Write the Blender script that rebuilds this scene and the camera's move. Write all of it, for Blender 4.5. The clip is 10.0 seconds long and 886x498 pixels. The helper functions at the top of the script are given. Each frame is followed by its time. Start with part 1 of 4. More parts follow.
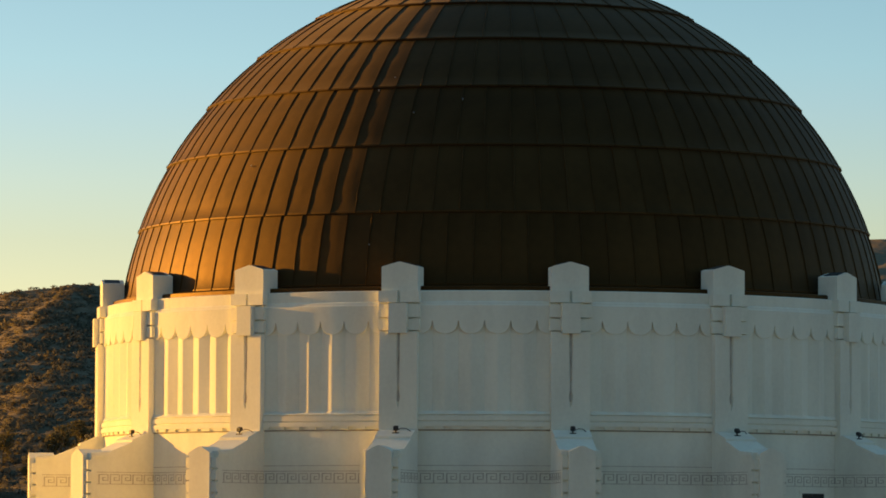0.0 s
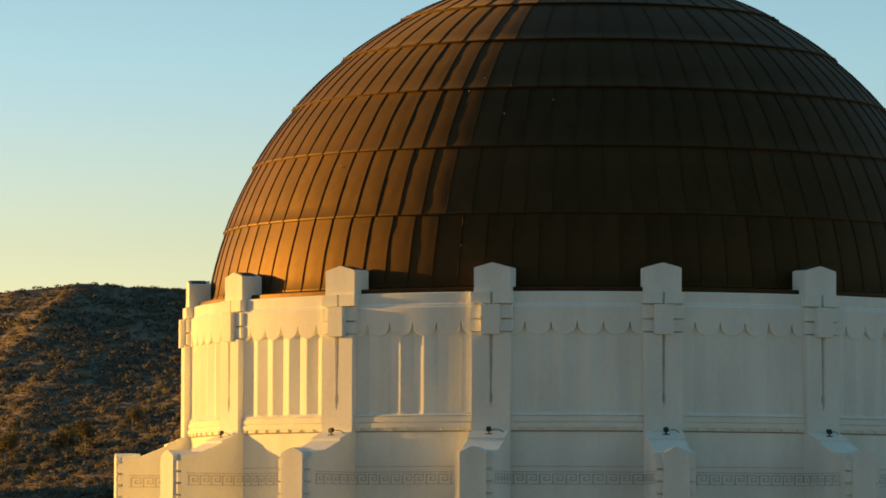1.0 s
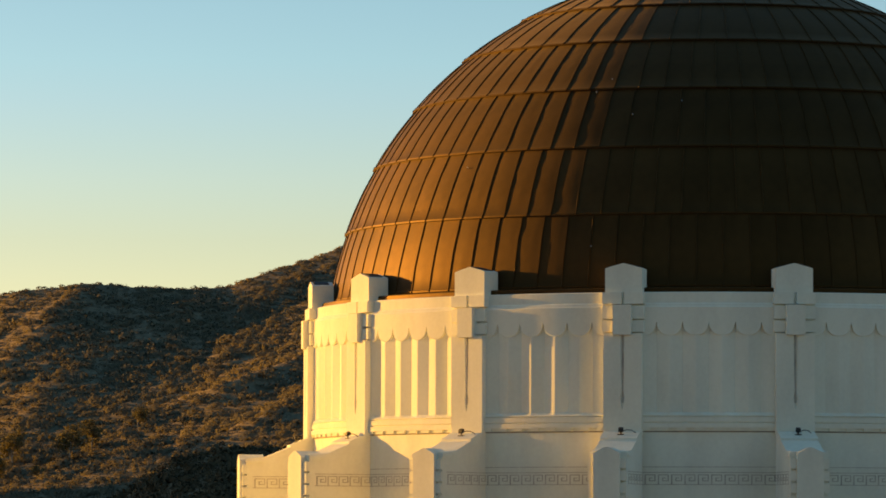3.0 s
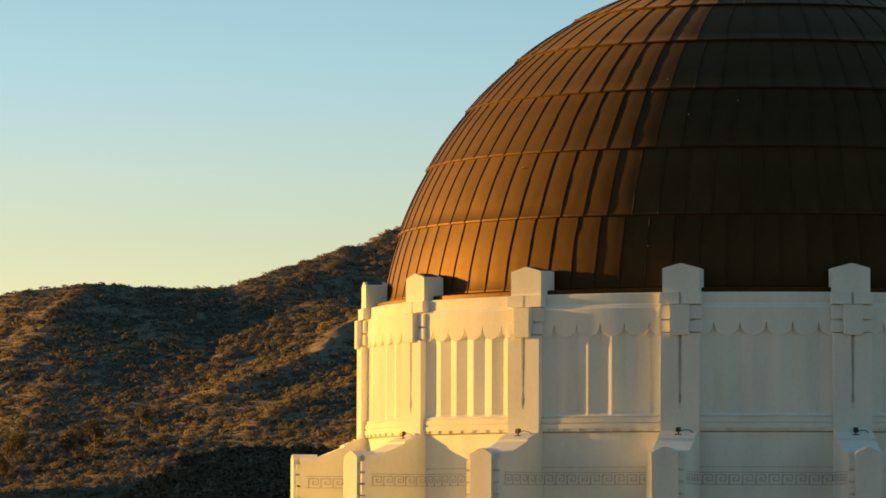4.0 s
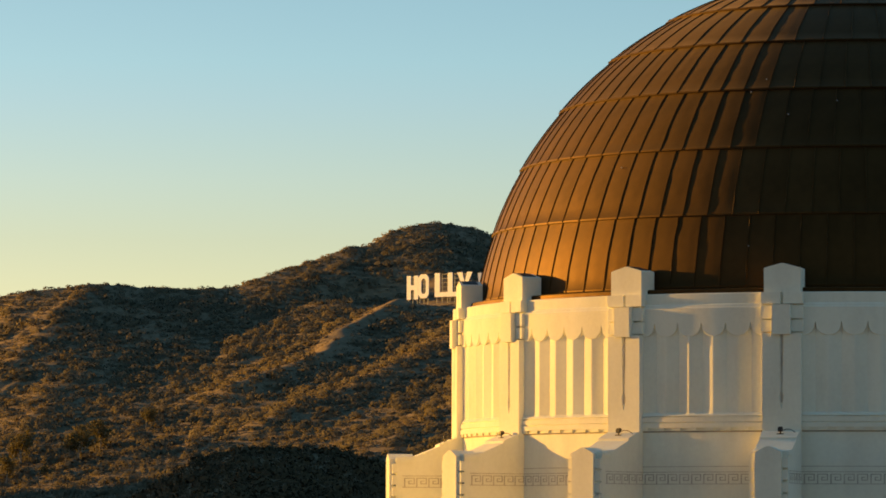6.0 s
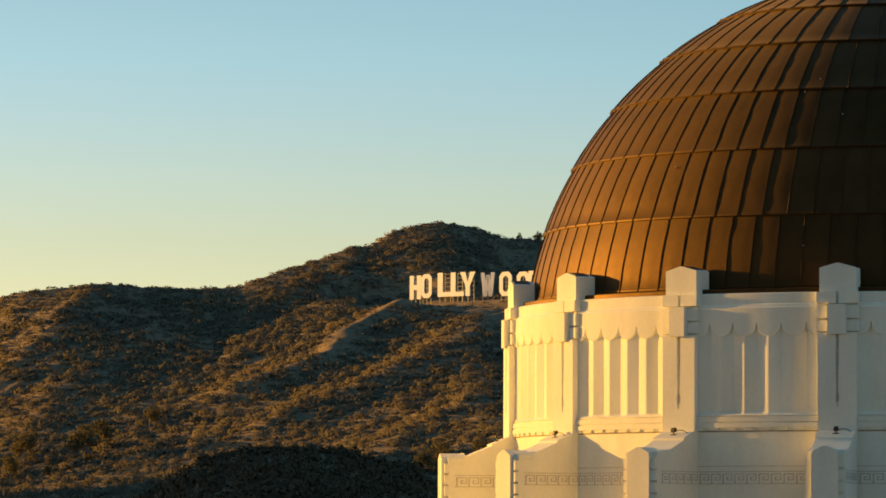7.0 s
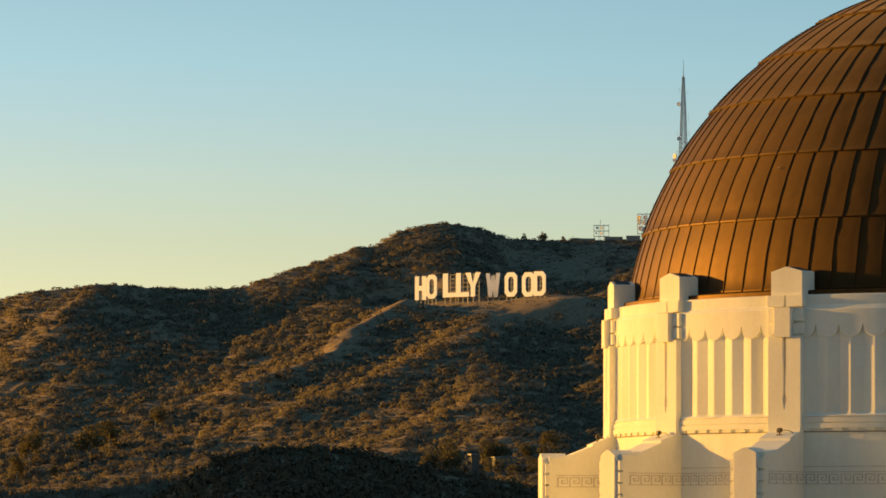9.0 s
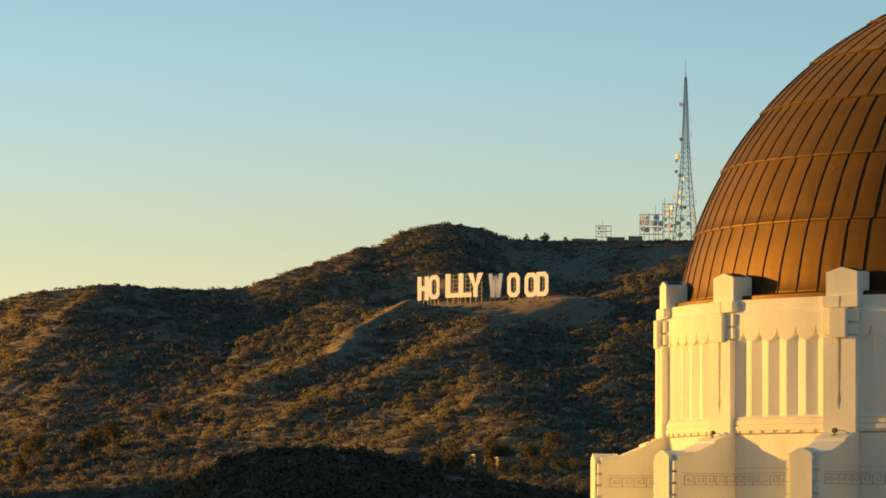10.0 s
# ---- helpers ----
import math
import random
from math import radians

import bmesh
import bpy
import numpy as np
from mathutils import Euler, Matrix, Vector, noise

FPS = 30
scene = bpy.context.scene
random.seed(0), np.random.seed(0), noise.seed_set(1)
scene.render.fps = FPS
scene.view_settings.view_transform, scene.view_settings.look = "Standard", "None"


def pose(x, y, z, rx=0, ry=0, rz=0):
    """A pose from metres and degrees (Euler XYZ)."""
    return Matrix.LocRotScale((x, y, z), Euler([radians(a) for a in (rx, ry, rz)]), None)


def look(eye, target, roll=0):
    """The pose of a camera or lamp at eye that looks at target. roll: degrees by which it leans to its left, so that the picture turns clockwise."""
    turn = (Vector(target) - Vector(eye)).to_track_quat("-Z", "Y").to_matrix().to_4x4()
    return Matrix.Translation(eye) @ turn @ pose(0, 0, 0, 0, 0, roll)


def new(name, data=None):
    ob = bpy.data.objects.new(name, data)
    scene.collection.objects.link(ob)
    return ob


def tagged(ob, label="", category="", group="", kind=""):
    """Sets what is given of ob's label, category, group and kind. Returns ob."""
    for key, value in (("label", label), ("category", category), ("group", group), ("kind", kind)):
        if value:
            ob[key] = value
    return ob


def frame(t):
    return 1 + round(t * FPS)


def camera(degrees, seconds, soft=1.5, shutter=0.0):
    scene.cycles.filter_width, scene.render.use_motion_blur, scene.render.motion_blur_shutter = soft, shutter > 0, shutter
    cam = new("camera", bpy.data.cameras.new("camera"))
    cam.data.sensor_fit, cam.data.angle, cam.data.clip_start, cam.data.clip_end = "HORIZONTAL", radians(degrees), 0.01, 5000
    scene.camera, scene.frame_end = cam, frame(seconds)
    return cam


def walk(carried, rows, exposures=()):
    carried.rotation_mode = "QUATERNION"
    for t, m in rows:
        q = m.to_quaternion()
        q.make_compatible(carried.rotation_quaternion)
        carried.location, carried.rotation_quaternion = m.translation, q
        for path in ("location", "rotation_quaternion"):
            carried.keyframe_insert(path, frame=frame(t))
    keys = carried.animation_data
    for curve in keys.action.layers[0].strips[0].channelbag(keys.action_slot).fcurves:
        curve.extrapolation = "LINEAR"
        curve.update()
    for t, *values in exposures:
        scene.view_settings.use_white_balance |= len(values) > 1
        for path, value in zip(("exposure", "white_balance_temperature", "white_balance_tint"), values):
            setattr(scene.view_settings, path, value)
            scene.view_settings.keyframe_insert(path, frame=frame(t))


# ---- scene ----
EYE = 14.0          # height of the datum over the forecourt
cam = camera(10.0, 10.0, soft=1.7)
# seconds, x, y, z over the datum, yaw, pitch, roll
PATH = [
    (0.0, -0.231, -168.056, -2.147, 0.633, 3.504, 0.263),
    (0.5, -1.654, -168.066, -2.122, 0.625, 3.498, 0.256),
    (1.0, -3.114, -168.082, -2.100, 0.616, 3.492, 0.244),
    (1.5, -4.222, -168.114, -2.084, 0.605, 3.491, 0.227),
    (2.0, -5.392, -168.162, -2.079, 0.595, 3.488, 0.204),
    (2.5, -6.322, -168.228, -2.080, 0.585, 3.488, 0.187),
    (4.0, -9.012, -168.301, -2.087, 0.575, 3.486, 0.177),
    (4.5, -9.760, -168.384, -2.094, 0.569, 3.488, 0.174),
    (5.0, -10.627, -168.467, -2.108, 0.563, 3.490, 0.176),
    (5.5, -11.373, -168.546, -2.124, 0.559, 3.492, 0.184),
    (7.0, -13.904, -168.617, -2.150, 0.556, 3.490, 0.194),
    (7.5, -14.686, -168.690, -2.162, 0.553, 3.492, 0.204),
    (8.0, -15.573, -168.758, -2.174, 0.552, 3.496, 0.208),
    (8.5, -16.341, -168.821, -2.180, 0.550, 3.496, 0.210),
    (9.0, -17.239, -168.880, -2.186, 0.546, 3.497, 0.213),
    (9.5, -18.024, -168.938, -2.197, 0.543, 3.498, 0.219),
    (10.0, -18.983, -168.996, -2.205, 0.539, 3.502, 0.228),
]
walk(cam, [(t, pose(x, y, EYE + z, 0, 0, yaw) @ pose(0, 0, 0, 90 + pitch) @ pose(0, 0, 0, 0, 0, roll))
           for t, x, y, z, yaw, pitch, roll in PATH],
     exposures=[(0.0, 1.37), (2.5, 1.36), (5.0, 1.31), (7.5, 1.28), (10.0, 1.27)])

# ---------------------------------------------------------------- light
SUN_SIDE = 112.8     # degrees from the way to the camera, towards -x
SUN_UP = 6.5
sun_dir = Vector((-math.sin(radians(SUN_SIDE)) * math.cos(radians(SUN_UP)),
                  -math.cos(radians(SUN_SIDE)) * math.cos(radians(SUN_UP)), math.sin(radians(SUN_UP))))
world = bpy.data.worlds.new("sky")
scene.world = world
world.use_nodes = True
wn = world.node_tree
sky = wn.nodes.new("ShaderNodeTexSky")
sky.sky_type = 'NISHITA'
sky.sun_disc = False
sky.sun_elevation = radians(SUN_UP)
sky.sun_rotation = math.atan2(sun_dir.x, sun_dir.y)
sky.altitude = 350
sky.air_density, sky.dust_density, sky.ozone_density = 1.0, 2.0, 1.65
# low haze squeezes the sky's colours towards the horizon
way = wn.nodes.new("ShaderNodeTexCoord")
squeeze = wn.nodes.new("ShaderNodeMapping")
squeeze.inputs["Scale"].default_value = (1, 1, 2.7)
wn.links.new(way.outputs["Generated"], squeeze.inputs[0])
wn.links.new(squeeze.outputs[0], sky.inputs[0])
clear = wn.nodes.new("ShaderNodeHueSaturation")
clear.inputs["Saturation"].default_value = 1.26
wn.links.new(sky.outputs[0], clear.inputs["Color"])
smog = wn.nodes.new("ShaderNodeMix")
smog.data_type, smog.blend_type = 'RGBA', 'MULTIPLY'
smog.inputs["Factor"].default_value = 1.0
smog.inputs["B"].default_value = (1.08, 0.985, 0.93, 1)
wn.links.new(clear.outputs[0], smog.inputs["A"])
# yellow smog in the lowest few degrees
height = wn.nodes.new("ShaderNodeSeparateXYZ")
wn.links.new(way.outputs["Generated"], height.inputs[0])
layer = wn.nodes.new("ShaderNodeValToRGB")
wn.links.new(height.outputs["Z"], layer.inputs[0])
for i, (h, c) in enumerate(((.046, (.865, .68, .49)), (.062, (.865, .70, .535)), (.074, (.88, .76, .645)), (.0893, (.85, .81, .765)), (.0976, (.83, .845, .805)), (.16, (.80, .84, .81)))):
    e = layer.color_ramp.elements[i] if i < 2 else layer.color_ramp.elements.new(h)
    e.position, e.color = h, (*c, 1)
low = wn.nodes.new("ShaderNodeMix")
low.data_type, low.blend_type = 'RGBA', 'MULTIPLY'
low.inputs["Factor"].default_value = 1.0
wn.links.new(smog.outputs["Result"], low.inputs["A"])
wn.links.new(layer.outputs[0], low.inputs["B"])
wn.links.new(low.outputs["Result"], wn.nodes["Background"].inputs[0])
wn.nodes["Background"].inputs[1].default_value = 0.182
sun = new("sun", bpy.data.lights.new("sun", 'SUN'))
sun.data.energy = 5.0
sun.data.angle = radians(0.55)
sun.data.color = (1.0, 0.498, 0.082)
sun.matrix_world = look((0, 0, 0), -sun_dir)
scene.view_settings.use_white_balance = True
scene.view_settings.white_balance_temperature = 7450
scene.view_settings.white_balance_tint = 8


# ---------------------------------------------------------------- materials
def material(name, base, rough=0.7, metal=0.0, dark=0.6, scale=1.0, bump=0.3, spread=0.0, fine=9.0, streak=0.0):
    """A weathered surface: two scales of variation from base towards base * dark, relief, and a little difference piece by piece."""
    m = bpy.data.materials.new(name)
    m.use_nodes = True
    t = m.node_tree
    p = t.nodes["Principled BSDF"]
    p.inputs["Metallic"].default_value = metal
    p.inputs["Roughness"].default_value = rough
    p.inputs["Diffuse Roughness"].default_value = 0.8
    co = t.nodes.new("ShaderNodeTexCoord")
    big = t.nodes.new("ShaderNodeTexNoise")
    big.inputs["Scale"].default_value = scale
    big.inputs["Detail"].default_value = 6
    small = t.nodes.new("ShaderNodeTexNoise")
    small.inputs["Scale"].default_value = scale * fine
    small.inputs["Detail"].default_value = 4
    src = co.outputs["Object"]
    t.links.new(src, small.inputs["Vector"])
    if streak:
        mp = t.nodes.new("ShaderNodeMapping")
        mp.inputs["Scale"].default_value = (1, 1, 1 / streak)
        t.links.new(src, mp.inputs[0])
        t.links.new(mp.outputs[0], big.inputs["Vector"])
    else:
        t.links.new(src, big.inputs["Vector"])
    ad = t.nodes.new("ShaderNodeMath")
    ad.operation = 'MULTIPLY_ADD'
    ad.inputs[1].default_value = 0.35
    t.links.new(small.outputs[0], ad.inputs[0])
    t.links.new(big.outputs[0], ad.inputs[2])
    ramp = t.nodes.new("ShaderNodeValToRGB")
    ramp.color_ramp.elements[0].position = 0.42
    ramp.color_ramp.elements[1].position = 0.82
    ramp.color_ramp.elements[0].color = (*[c * dark for c in base], 1)
    ramp.color_ramp.elements[1].color = (*base, 1)
    t.links.new(ad.outputs[0], ramp.inputs[0])
    out = ramp.outputs[0]
    if spread:
        inf = t.nodes.new("ShaderNodeObjectInfo")
        hs = t.nodes.new("ShaderNodeHueSaturation")
        mr = t.nodes.new("ShaderNodeMapRange")
        mr.inputs[3].default_value, mr.inputs[4].default_value = 1 - spread, 1 + spread
        t.links.new(inf.outputs["Random"], mr.inputs[0])
        t.links.new(mr.outputs[0], hs.inputs["Value"])
        t.links.new(out, hs.inputs["Color"])
        out = hs.outputs[0]
    t.links.new(out, p.inputs["Base Color"])
    bp = t.nodes.new("ShaderNodeBump")
    bp.inputs["Strength"].default_value = bump
    bp.inputs["Distance"].default_value = 0.02
    t.links.new(ad.outputs[0], bp.inputs["Height"])
    t.links.new(bp.outputs[0], p.inputs["Normal"])
    return m


M_WHITE = material("white_painted_concrete", (0.81, 0.815, 0.725), 0.75, 0, 0.85, 0.9, 0.12, streak=3.0)
# groove dirt; on the meander strips also the shade of incised lines
M_GROOVE = material("weathered_shaded_groove", (0.56, 0.53, 0.47), 0.9, 0, 0.6, 3.0, 0.1)
M_GRIME_SHADE = material("grimy_shaded_joint", (0.36, 0.32, 0.26), 0.9, 0, 0.5, 2.2, 0.2)
M_COPPER = material("weathered_copper", (0.07, 0.0365, 0.0123), 0.58, 0.76, 0.6, 0.8, 0.35, spread=0.12, fine=6)
M_COPPER.node_tree.nodes["Principled BSDF"].inputs["Diffuse Roughness"].default_value = 0.0
cp = M_COPPER.node_tree.nodes["Principled BSDF"]
cp.inputs["Specular IOR Level"].default_value = 0.08
cp.inputs["Sheen Weight"].default_value = 0.12
cp.inputs["Sheen Roughness"].default_value = 0.5
cp.inputs["Sheen Tint"].default_value = (0.95, 0.74, 0.42, 1)
for nd in M_COPPER.node_tree.nodes:
    if nd.bl_idname == "ShaderNodeBump":
        nd.inputs["Distance"].default_value = 0.014      # dents in the sheet
M_BLACK = material("dark_metal", (0.03, 0.03, 0.032), 0.6, 0.2, 0.6, 4.0, 0.1)
M_SIGN = material("white_painted_steel", (0.86, 0.91, 0.97), 0.6, 0, 0.97, 0.6, 0.05)
M_STEEL = material("galvanised_steel", (0.30, 0.31, 0.33), 0.6, 0.3, 0.7, 0.5, 0.05)
M_MAST = material("grey_mast_steel", (0.30, 0.31, 0.33), 0.6, 0.1, 0.7, 0.5, 0.05)
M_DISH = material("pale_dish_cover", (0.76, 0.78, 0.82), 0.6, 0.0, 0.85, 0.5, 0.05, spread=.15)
M_STUCCO = material("pale_stucco", (0.12, 0.108, 0.092), 0.85, 0, 0.75, 0.4, 0.1)
M_HUT = material("sunbleached_render", (0.36, 0.32, 0.27), 0.85, 0, 0.75, 0.4, 0.1)
M_BARK = material("pale_bark", (0.34, 0.30, 0.25), 0.9, 0, 0.55, 0.8, 0.3)
M_GLASS = material("dark_window_glass", (0.02, 0.022, 0.025), 0.06, 0, 0.8, 0.3, 0.0)


def leafy(name, colours, rough=0.9, fine=1.2, through_light=0.0, mottle=0.7):
    """Foliage whose clumps differ one from another, with a little mottling."""
    m = bpy.data.materials.new(name)
    m.use_nodes = True
    t = m.node_tree
    p = t.nodes["Principled BSDF"]
    p.inputs["Roughness"].default_value = rough
    p.inputs["Specular IOR Level"].default_value = 0.15
    g = t.nodes.new("ShaderNodeNewGeometry")
    co = t.nodes.new("ShaderNodeTexCoord")
    no = t.nodes.new("ShaderNodeTexNoise")
    no.inputs["Scale"].default_value = 0.02
    no.inputs["Detail"].default_value = 3
    t.links.new(co.outputs["Object"], no.inputs["Vector"])
    ad = t.nodes.new("ShaderNodeMath")
    ad.operation = 'MULTIPLY_ADD'
    ad.inputs[1].default_value = 0.55
    t.links.new(g.outputs["Random Per Island"], ad.inputs[0])
    mr = t.nodes.new("ShaderNodeMapRange")
    mr.inputs[1].default_value, mr.inputs[2].default_value = 0.3, 0.7
    mr.inputs[3].default_value, mr.inputs[4].default_value = 0.0, 0.45
    t.links.new(no.outputs[0], mr.inputs[0])
    t.links.new(mr.outputs[0], ad.inputs[2])
    ramp = t.nodes.new("ShaderNodeValToRGB")
    ramp.color_ramp.elements[0].color = (*colours[0], 1)
    ramp.color_ramp.elements[1].color = (*colours[-1], 1)
    for i, c in enumerate(colours[1:-1]):
        e = ramp.color_ramp.elements.new((i + 1) / (len(colours) - 1))
        e.color = (*c, 1)
    t.links.new(ad.outputs[0], ramp.inputs[0])
    fn = t.nodes.new("ShaderNodeTexNoise")
    fn.inputs["Scale"].default_value = fine
    fn.inputs["Detail"].default_value = 4
    t.links.new(co.outputs["Object"], fn.inputs["Vector"])
    mix = t.nodes.new("ShaderNodeMix")
    mix.data_type, mix.blend_type = 'RGBA', 'MULTIPLY'
    mix.inputs["Factor"].default_value = mottle
    t.links.new(ramp.outputs[0], mix.inputs["A"])
    gr = t.nodes.new("ShaderNodeValToRGB")
    gr.color_ramp.elements[0].position, gr.color_ramp.elements[1].position = 0.35, 0.65
    gr.color_ramp.elements[0].color = (.5, .5, .5, 1)
    t.links.new(fn.outputs[0], gr.inputs[0])
    t.links.new(gr.outputs[0], mix.inputs["B"])
    t.links.new(mix.outputs["Result"], p.inputs["Base Color"])
    bp = t.nodes.new("ShaderNodeBump")
    bp.inputs["Strength"].default_value = mottle * .85
    bp.inputs["Distance"].default_value = 0.3
    t.links.new(fn.outputs[0], bp.inputs["Height"])
    t.links.new(bp.outputs[0], p.inputs["Normal"])
    if through_light:
        tl = t.nodes.new("ShaderNodeBsdfTranslucent")
        t.links.new(mix.outputs["Result"], tl.inputs["Color"])
        ms = t.nodes.new("ShaderNodeMixShader")
        ms.inputs[0].default_value = through_light
        t.links.new(p.outputs[0], ms.inputs[1])
        t.links.new(tl.outputs[0], ms.inputs[2])
        t.links.new(ms.outputs[0], t.nodes["Material Output"].inputs[0])
    return m


M_SHRUB = leafy("chaparral_leaf", [(0.195, 0.164, 0.115), (0.215, 0.177, 0.122), (0.23, 0.186, 0.127), (0.205, 0.17, 0.118)], through_light=.3, mottle=.2)
M_OAK = leafy("scrub_oak_leaf", [(0.17, 0.152, 0.104), (0.195, 0.17, 0.114), (0.215, 0.18, 0.12)], through_light=.35, mottle=.25)
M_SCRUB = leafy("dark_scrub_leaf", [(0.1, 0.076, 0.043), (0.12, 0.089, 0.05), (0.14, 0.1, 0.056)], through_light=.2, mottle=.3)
M_LEAF = leafy("tree_leaf", [(0.17, 0.165, 0.075), (0.21, 0.18, 0.085), (0.22, 0.17, 0.085)], through_light=.45, mottle=.3)
M_GROUND = leafy("dry_hillside", [(0.21, 0.166, 0.108), (0.225, 0.175, 0.114), (0.24, 0.182, 0.118)], 0.95, 0.35, mottle=.5)


# ---------------------------------------------------------------- mesh helpers
def mesh_of(name, verts, faces, mat, smooth=False):
    me = bpy.data.meshes.new(name)
    me.from_pydata([tuple(v) for v in verts], [], faces)
    me.update()
    bm = bmesh.new()
    bm.from_mesh(me)
    bmesh.ops.recalc_face_normals(bm, faces=bm.faces)
    bm.to_mesh(me)
    bm.free()
    me.materials.append(mat)
    if smooth:
        me.polygons.foreach_set("use_smooth", [True] * len(me.polygons))
        me.set_sharp_from_angle(angle=radians(24))
    return me


def put(name, me, parent=None, m=None, label=""):
    ob = new(name, me)
    ob.parent = parent
    if m is not None:
        ob.matrix_local = m
    return tagged(ob, label) if label else ob


def bm_mesh(name, bm, mat, bevel=0.0, smooth=False):
    if bevel:
        bmesh.ops.bevel(bm, geom=[e for e in bm.edges if e.calc_face_angle(0) > 0.5], offset=bevel, segments=2,
                        affect='EDGES', profile=0.6)
    me = bpy.data.meshes.new(name)
    bmesh.ops.recalc_face_normals(bm, faces=bm.faces)
    bm.to_mesh(me)
    bm.free()
    me.materials.append(mat)
    if smooth:
        me.polygons.foreach_set("use_smooth", [True] * len(me.polygons))
    return me


def add_box(bm, x0, x1, y0, y1, z0, z1):
    vs = [bm.verts.new((x, y, z)) for x in (x0, x1) for y in (y0, y1) for z in (z0, z1)]
    for f in ((0, 1, 3, 2), (4, 6, 7, 5), (0, 4, 5, 1), (2, 3, 7, 6), (0, 2, 6, 4), (1, 5, 7, 3)):
        bm.faces.new([vs[i] for i in f])
    return vs


def add_prism(bm, outline, axis, lo, hi):
    """A closed outline of two coordinates, pushed along the third axis from lo to hi."""
    def at(p, w):
        return {'x': (w, p[0], p[1]), 'y': (p[0], w, p[1]), 'z': (p[0], p[1], w)}[axis]
    a = [bm.verts.new(at(p, lo)) for p in outline]
    b = [bm.verts.new(at(p, hi)) for p in outline]
    n = len(outline)
    bm.faces.new(a)
    bm.faces.new(b[::-1])
    for i in range(n):
        bm.faces.new((a[i], b[i], b[(i + 1) % n], a[(i + 1) % n]))


def sweep(bm, profile, angles, close=True):
    """A profile of (radius, z) swept round the axis; angle 0 faces -y."""
    rings = []
    for a in angles:
        rings.append([bm.verts.new((r * math.sin(a), -r * math.cos(a), z)) for r, z in profile])
    n = len(profile)
    for p, q in zip(rings, rings[1:]):
        for i in range(n if close else n - 1):
            j = (i + 1) % n
            bm.faces.new((p[i], q[i], q[j], p[j]))
    if close:
        bm.faces.new(rings[0])
        bm.faces.new(rings[-1][::-1])


def beam(bm, p, q, w, sides=4):
    p, q = Vector(p), Vector(q)
    d = q - p
    m = Matrix.Translation(p) @ d.to_track_quat('Z', 'Y').to_matrix().to_4x4()
    a = [bm.verts.new(m @ Vector((w / 2 * math.cos(t), w / 2 * math.sin(t), 0))) for t in [2 * math.pi * (i + .5) / sides for i in range(sides)]]
    b = [bm.verts.new(m @ Vector((w / 2 * math.cos(t), w / 2 * math.sin(t), d.length))) for t in [2 * math.pi * (i + .5) / sides for i in range(sides)]]
    for i in range(sides):
        j = (i + 1) % sides
        bm.faces.new((a[i], a[j], b[j], b[i]))
    bm.faces.new(a[::-1])
    bm.faces.new(b)


def arc(lo, hi, n):
    return [radians(lo + (hi - lo) * i / n) for i in range(n + 1)]


# ---------------------------------------------------------------- terrain
def smooth(a, b, x):
    t = np.clip((x - a) / (b - a), 0, 1)
    return t * t * (3 - 2 * t)


def fbm(x, y, octaves, seed):
    """Value noise on arrays, from -1 to 1."""
    total, amp = np.zeros_like(x), 1.0
    for o in range(octaves):
        xi, yi = np.floor(x), np.floor(y)
        fx, fy = x - xi, y - yi
        fx, fy = fx * fx * (3 - 2 * fx), fy * fy * (3 - 2 * fy)

        def h(i, j):
            v = np.sin(i * 127.1 + j * 311.7 + seed * 74.7 + o * 19.3) * 43758.5453
            return 2 * (v - np.floor(v)) - 1
        total += amp * ((h(xi, yi) * (1 - fx) + h(xi + 1, yi) * fx) * (1 - fy) + (h(xi, yi + 1) * (1 - fx) + h(xi + 1, yi + 1) * fx) * fy)
        x, y, amp = x * 2.03 + 17.1, y * 2.03 + 9.2, amp * 0.5
    return total / 1.9


# skyline of the far hills: x, height over the eye, y of the ridge
SKYLINE = [(-900, 70, 2650), (-450, 96, 2650), (-305, 103, 2650), (-292, 104, 2650), (-273, 108.6, 2650), (-249, 111, 2650), (-237, 113, 2650),
           (-208, 111.6, 2660), (-186, 111, 2670), (-158, 112, 2680), (-143, 119, 2700), (-119, 129.3, 2740), (-94, 140, 2780), (-86, 141, 2790),
           (-75, 150.4, 2830), (-60, 156, 2850), (-45, 158.6, 2860), (-25, 156.4, 2870), (-8, 150, 2870), (12, 149.5, 2880), (104, 150, 2880),
           (264, 152, 2880), (500, 120, 2880), (900, 70, 2880)]
# spurs that run down the slope: crest points, height over the slope, half width
SPURS = [([(-62, 2560), (-84, 2475), (-90, 2450), (-100, 2384), (-140, 2318)], 10, 17), ([(0, 2530), (-20, 2450), (-35, 2376), (-80, 2260), (-121, 2196)], 9, 24),
         ([(31, 2314), (-13, 2182), (-33, 2140), (-61, 2060)], 8, 20), ([(40, 2240), (0, 2084), (-13, 2030)], 8, 16),
         ([(-232, 2650), (-250, 2574), (-256, 2510), (-266, 2420)], 9, 20), ([(-89, 2620), (-123, 2502), (-157, 2406), (-180, 2330), (-190, 2270)], 7, 20),
         ([(75, 2600), (60, 2450), (40, 2330)], 9, 24), ([(-165, 2640), (-200, 2520), (-225, 2400)], 6, 18), ([(-6, 2850), (-18, 2745), (-32, 2655)], 5, 16)]


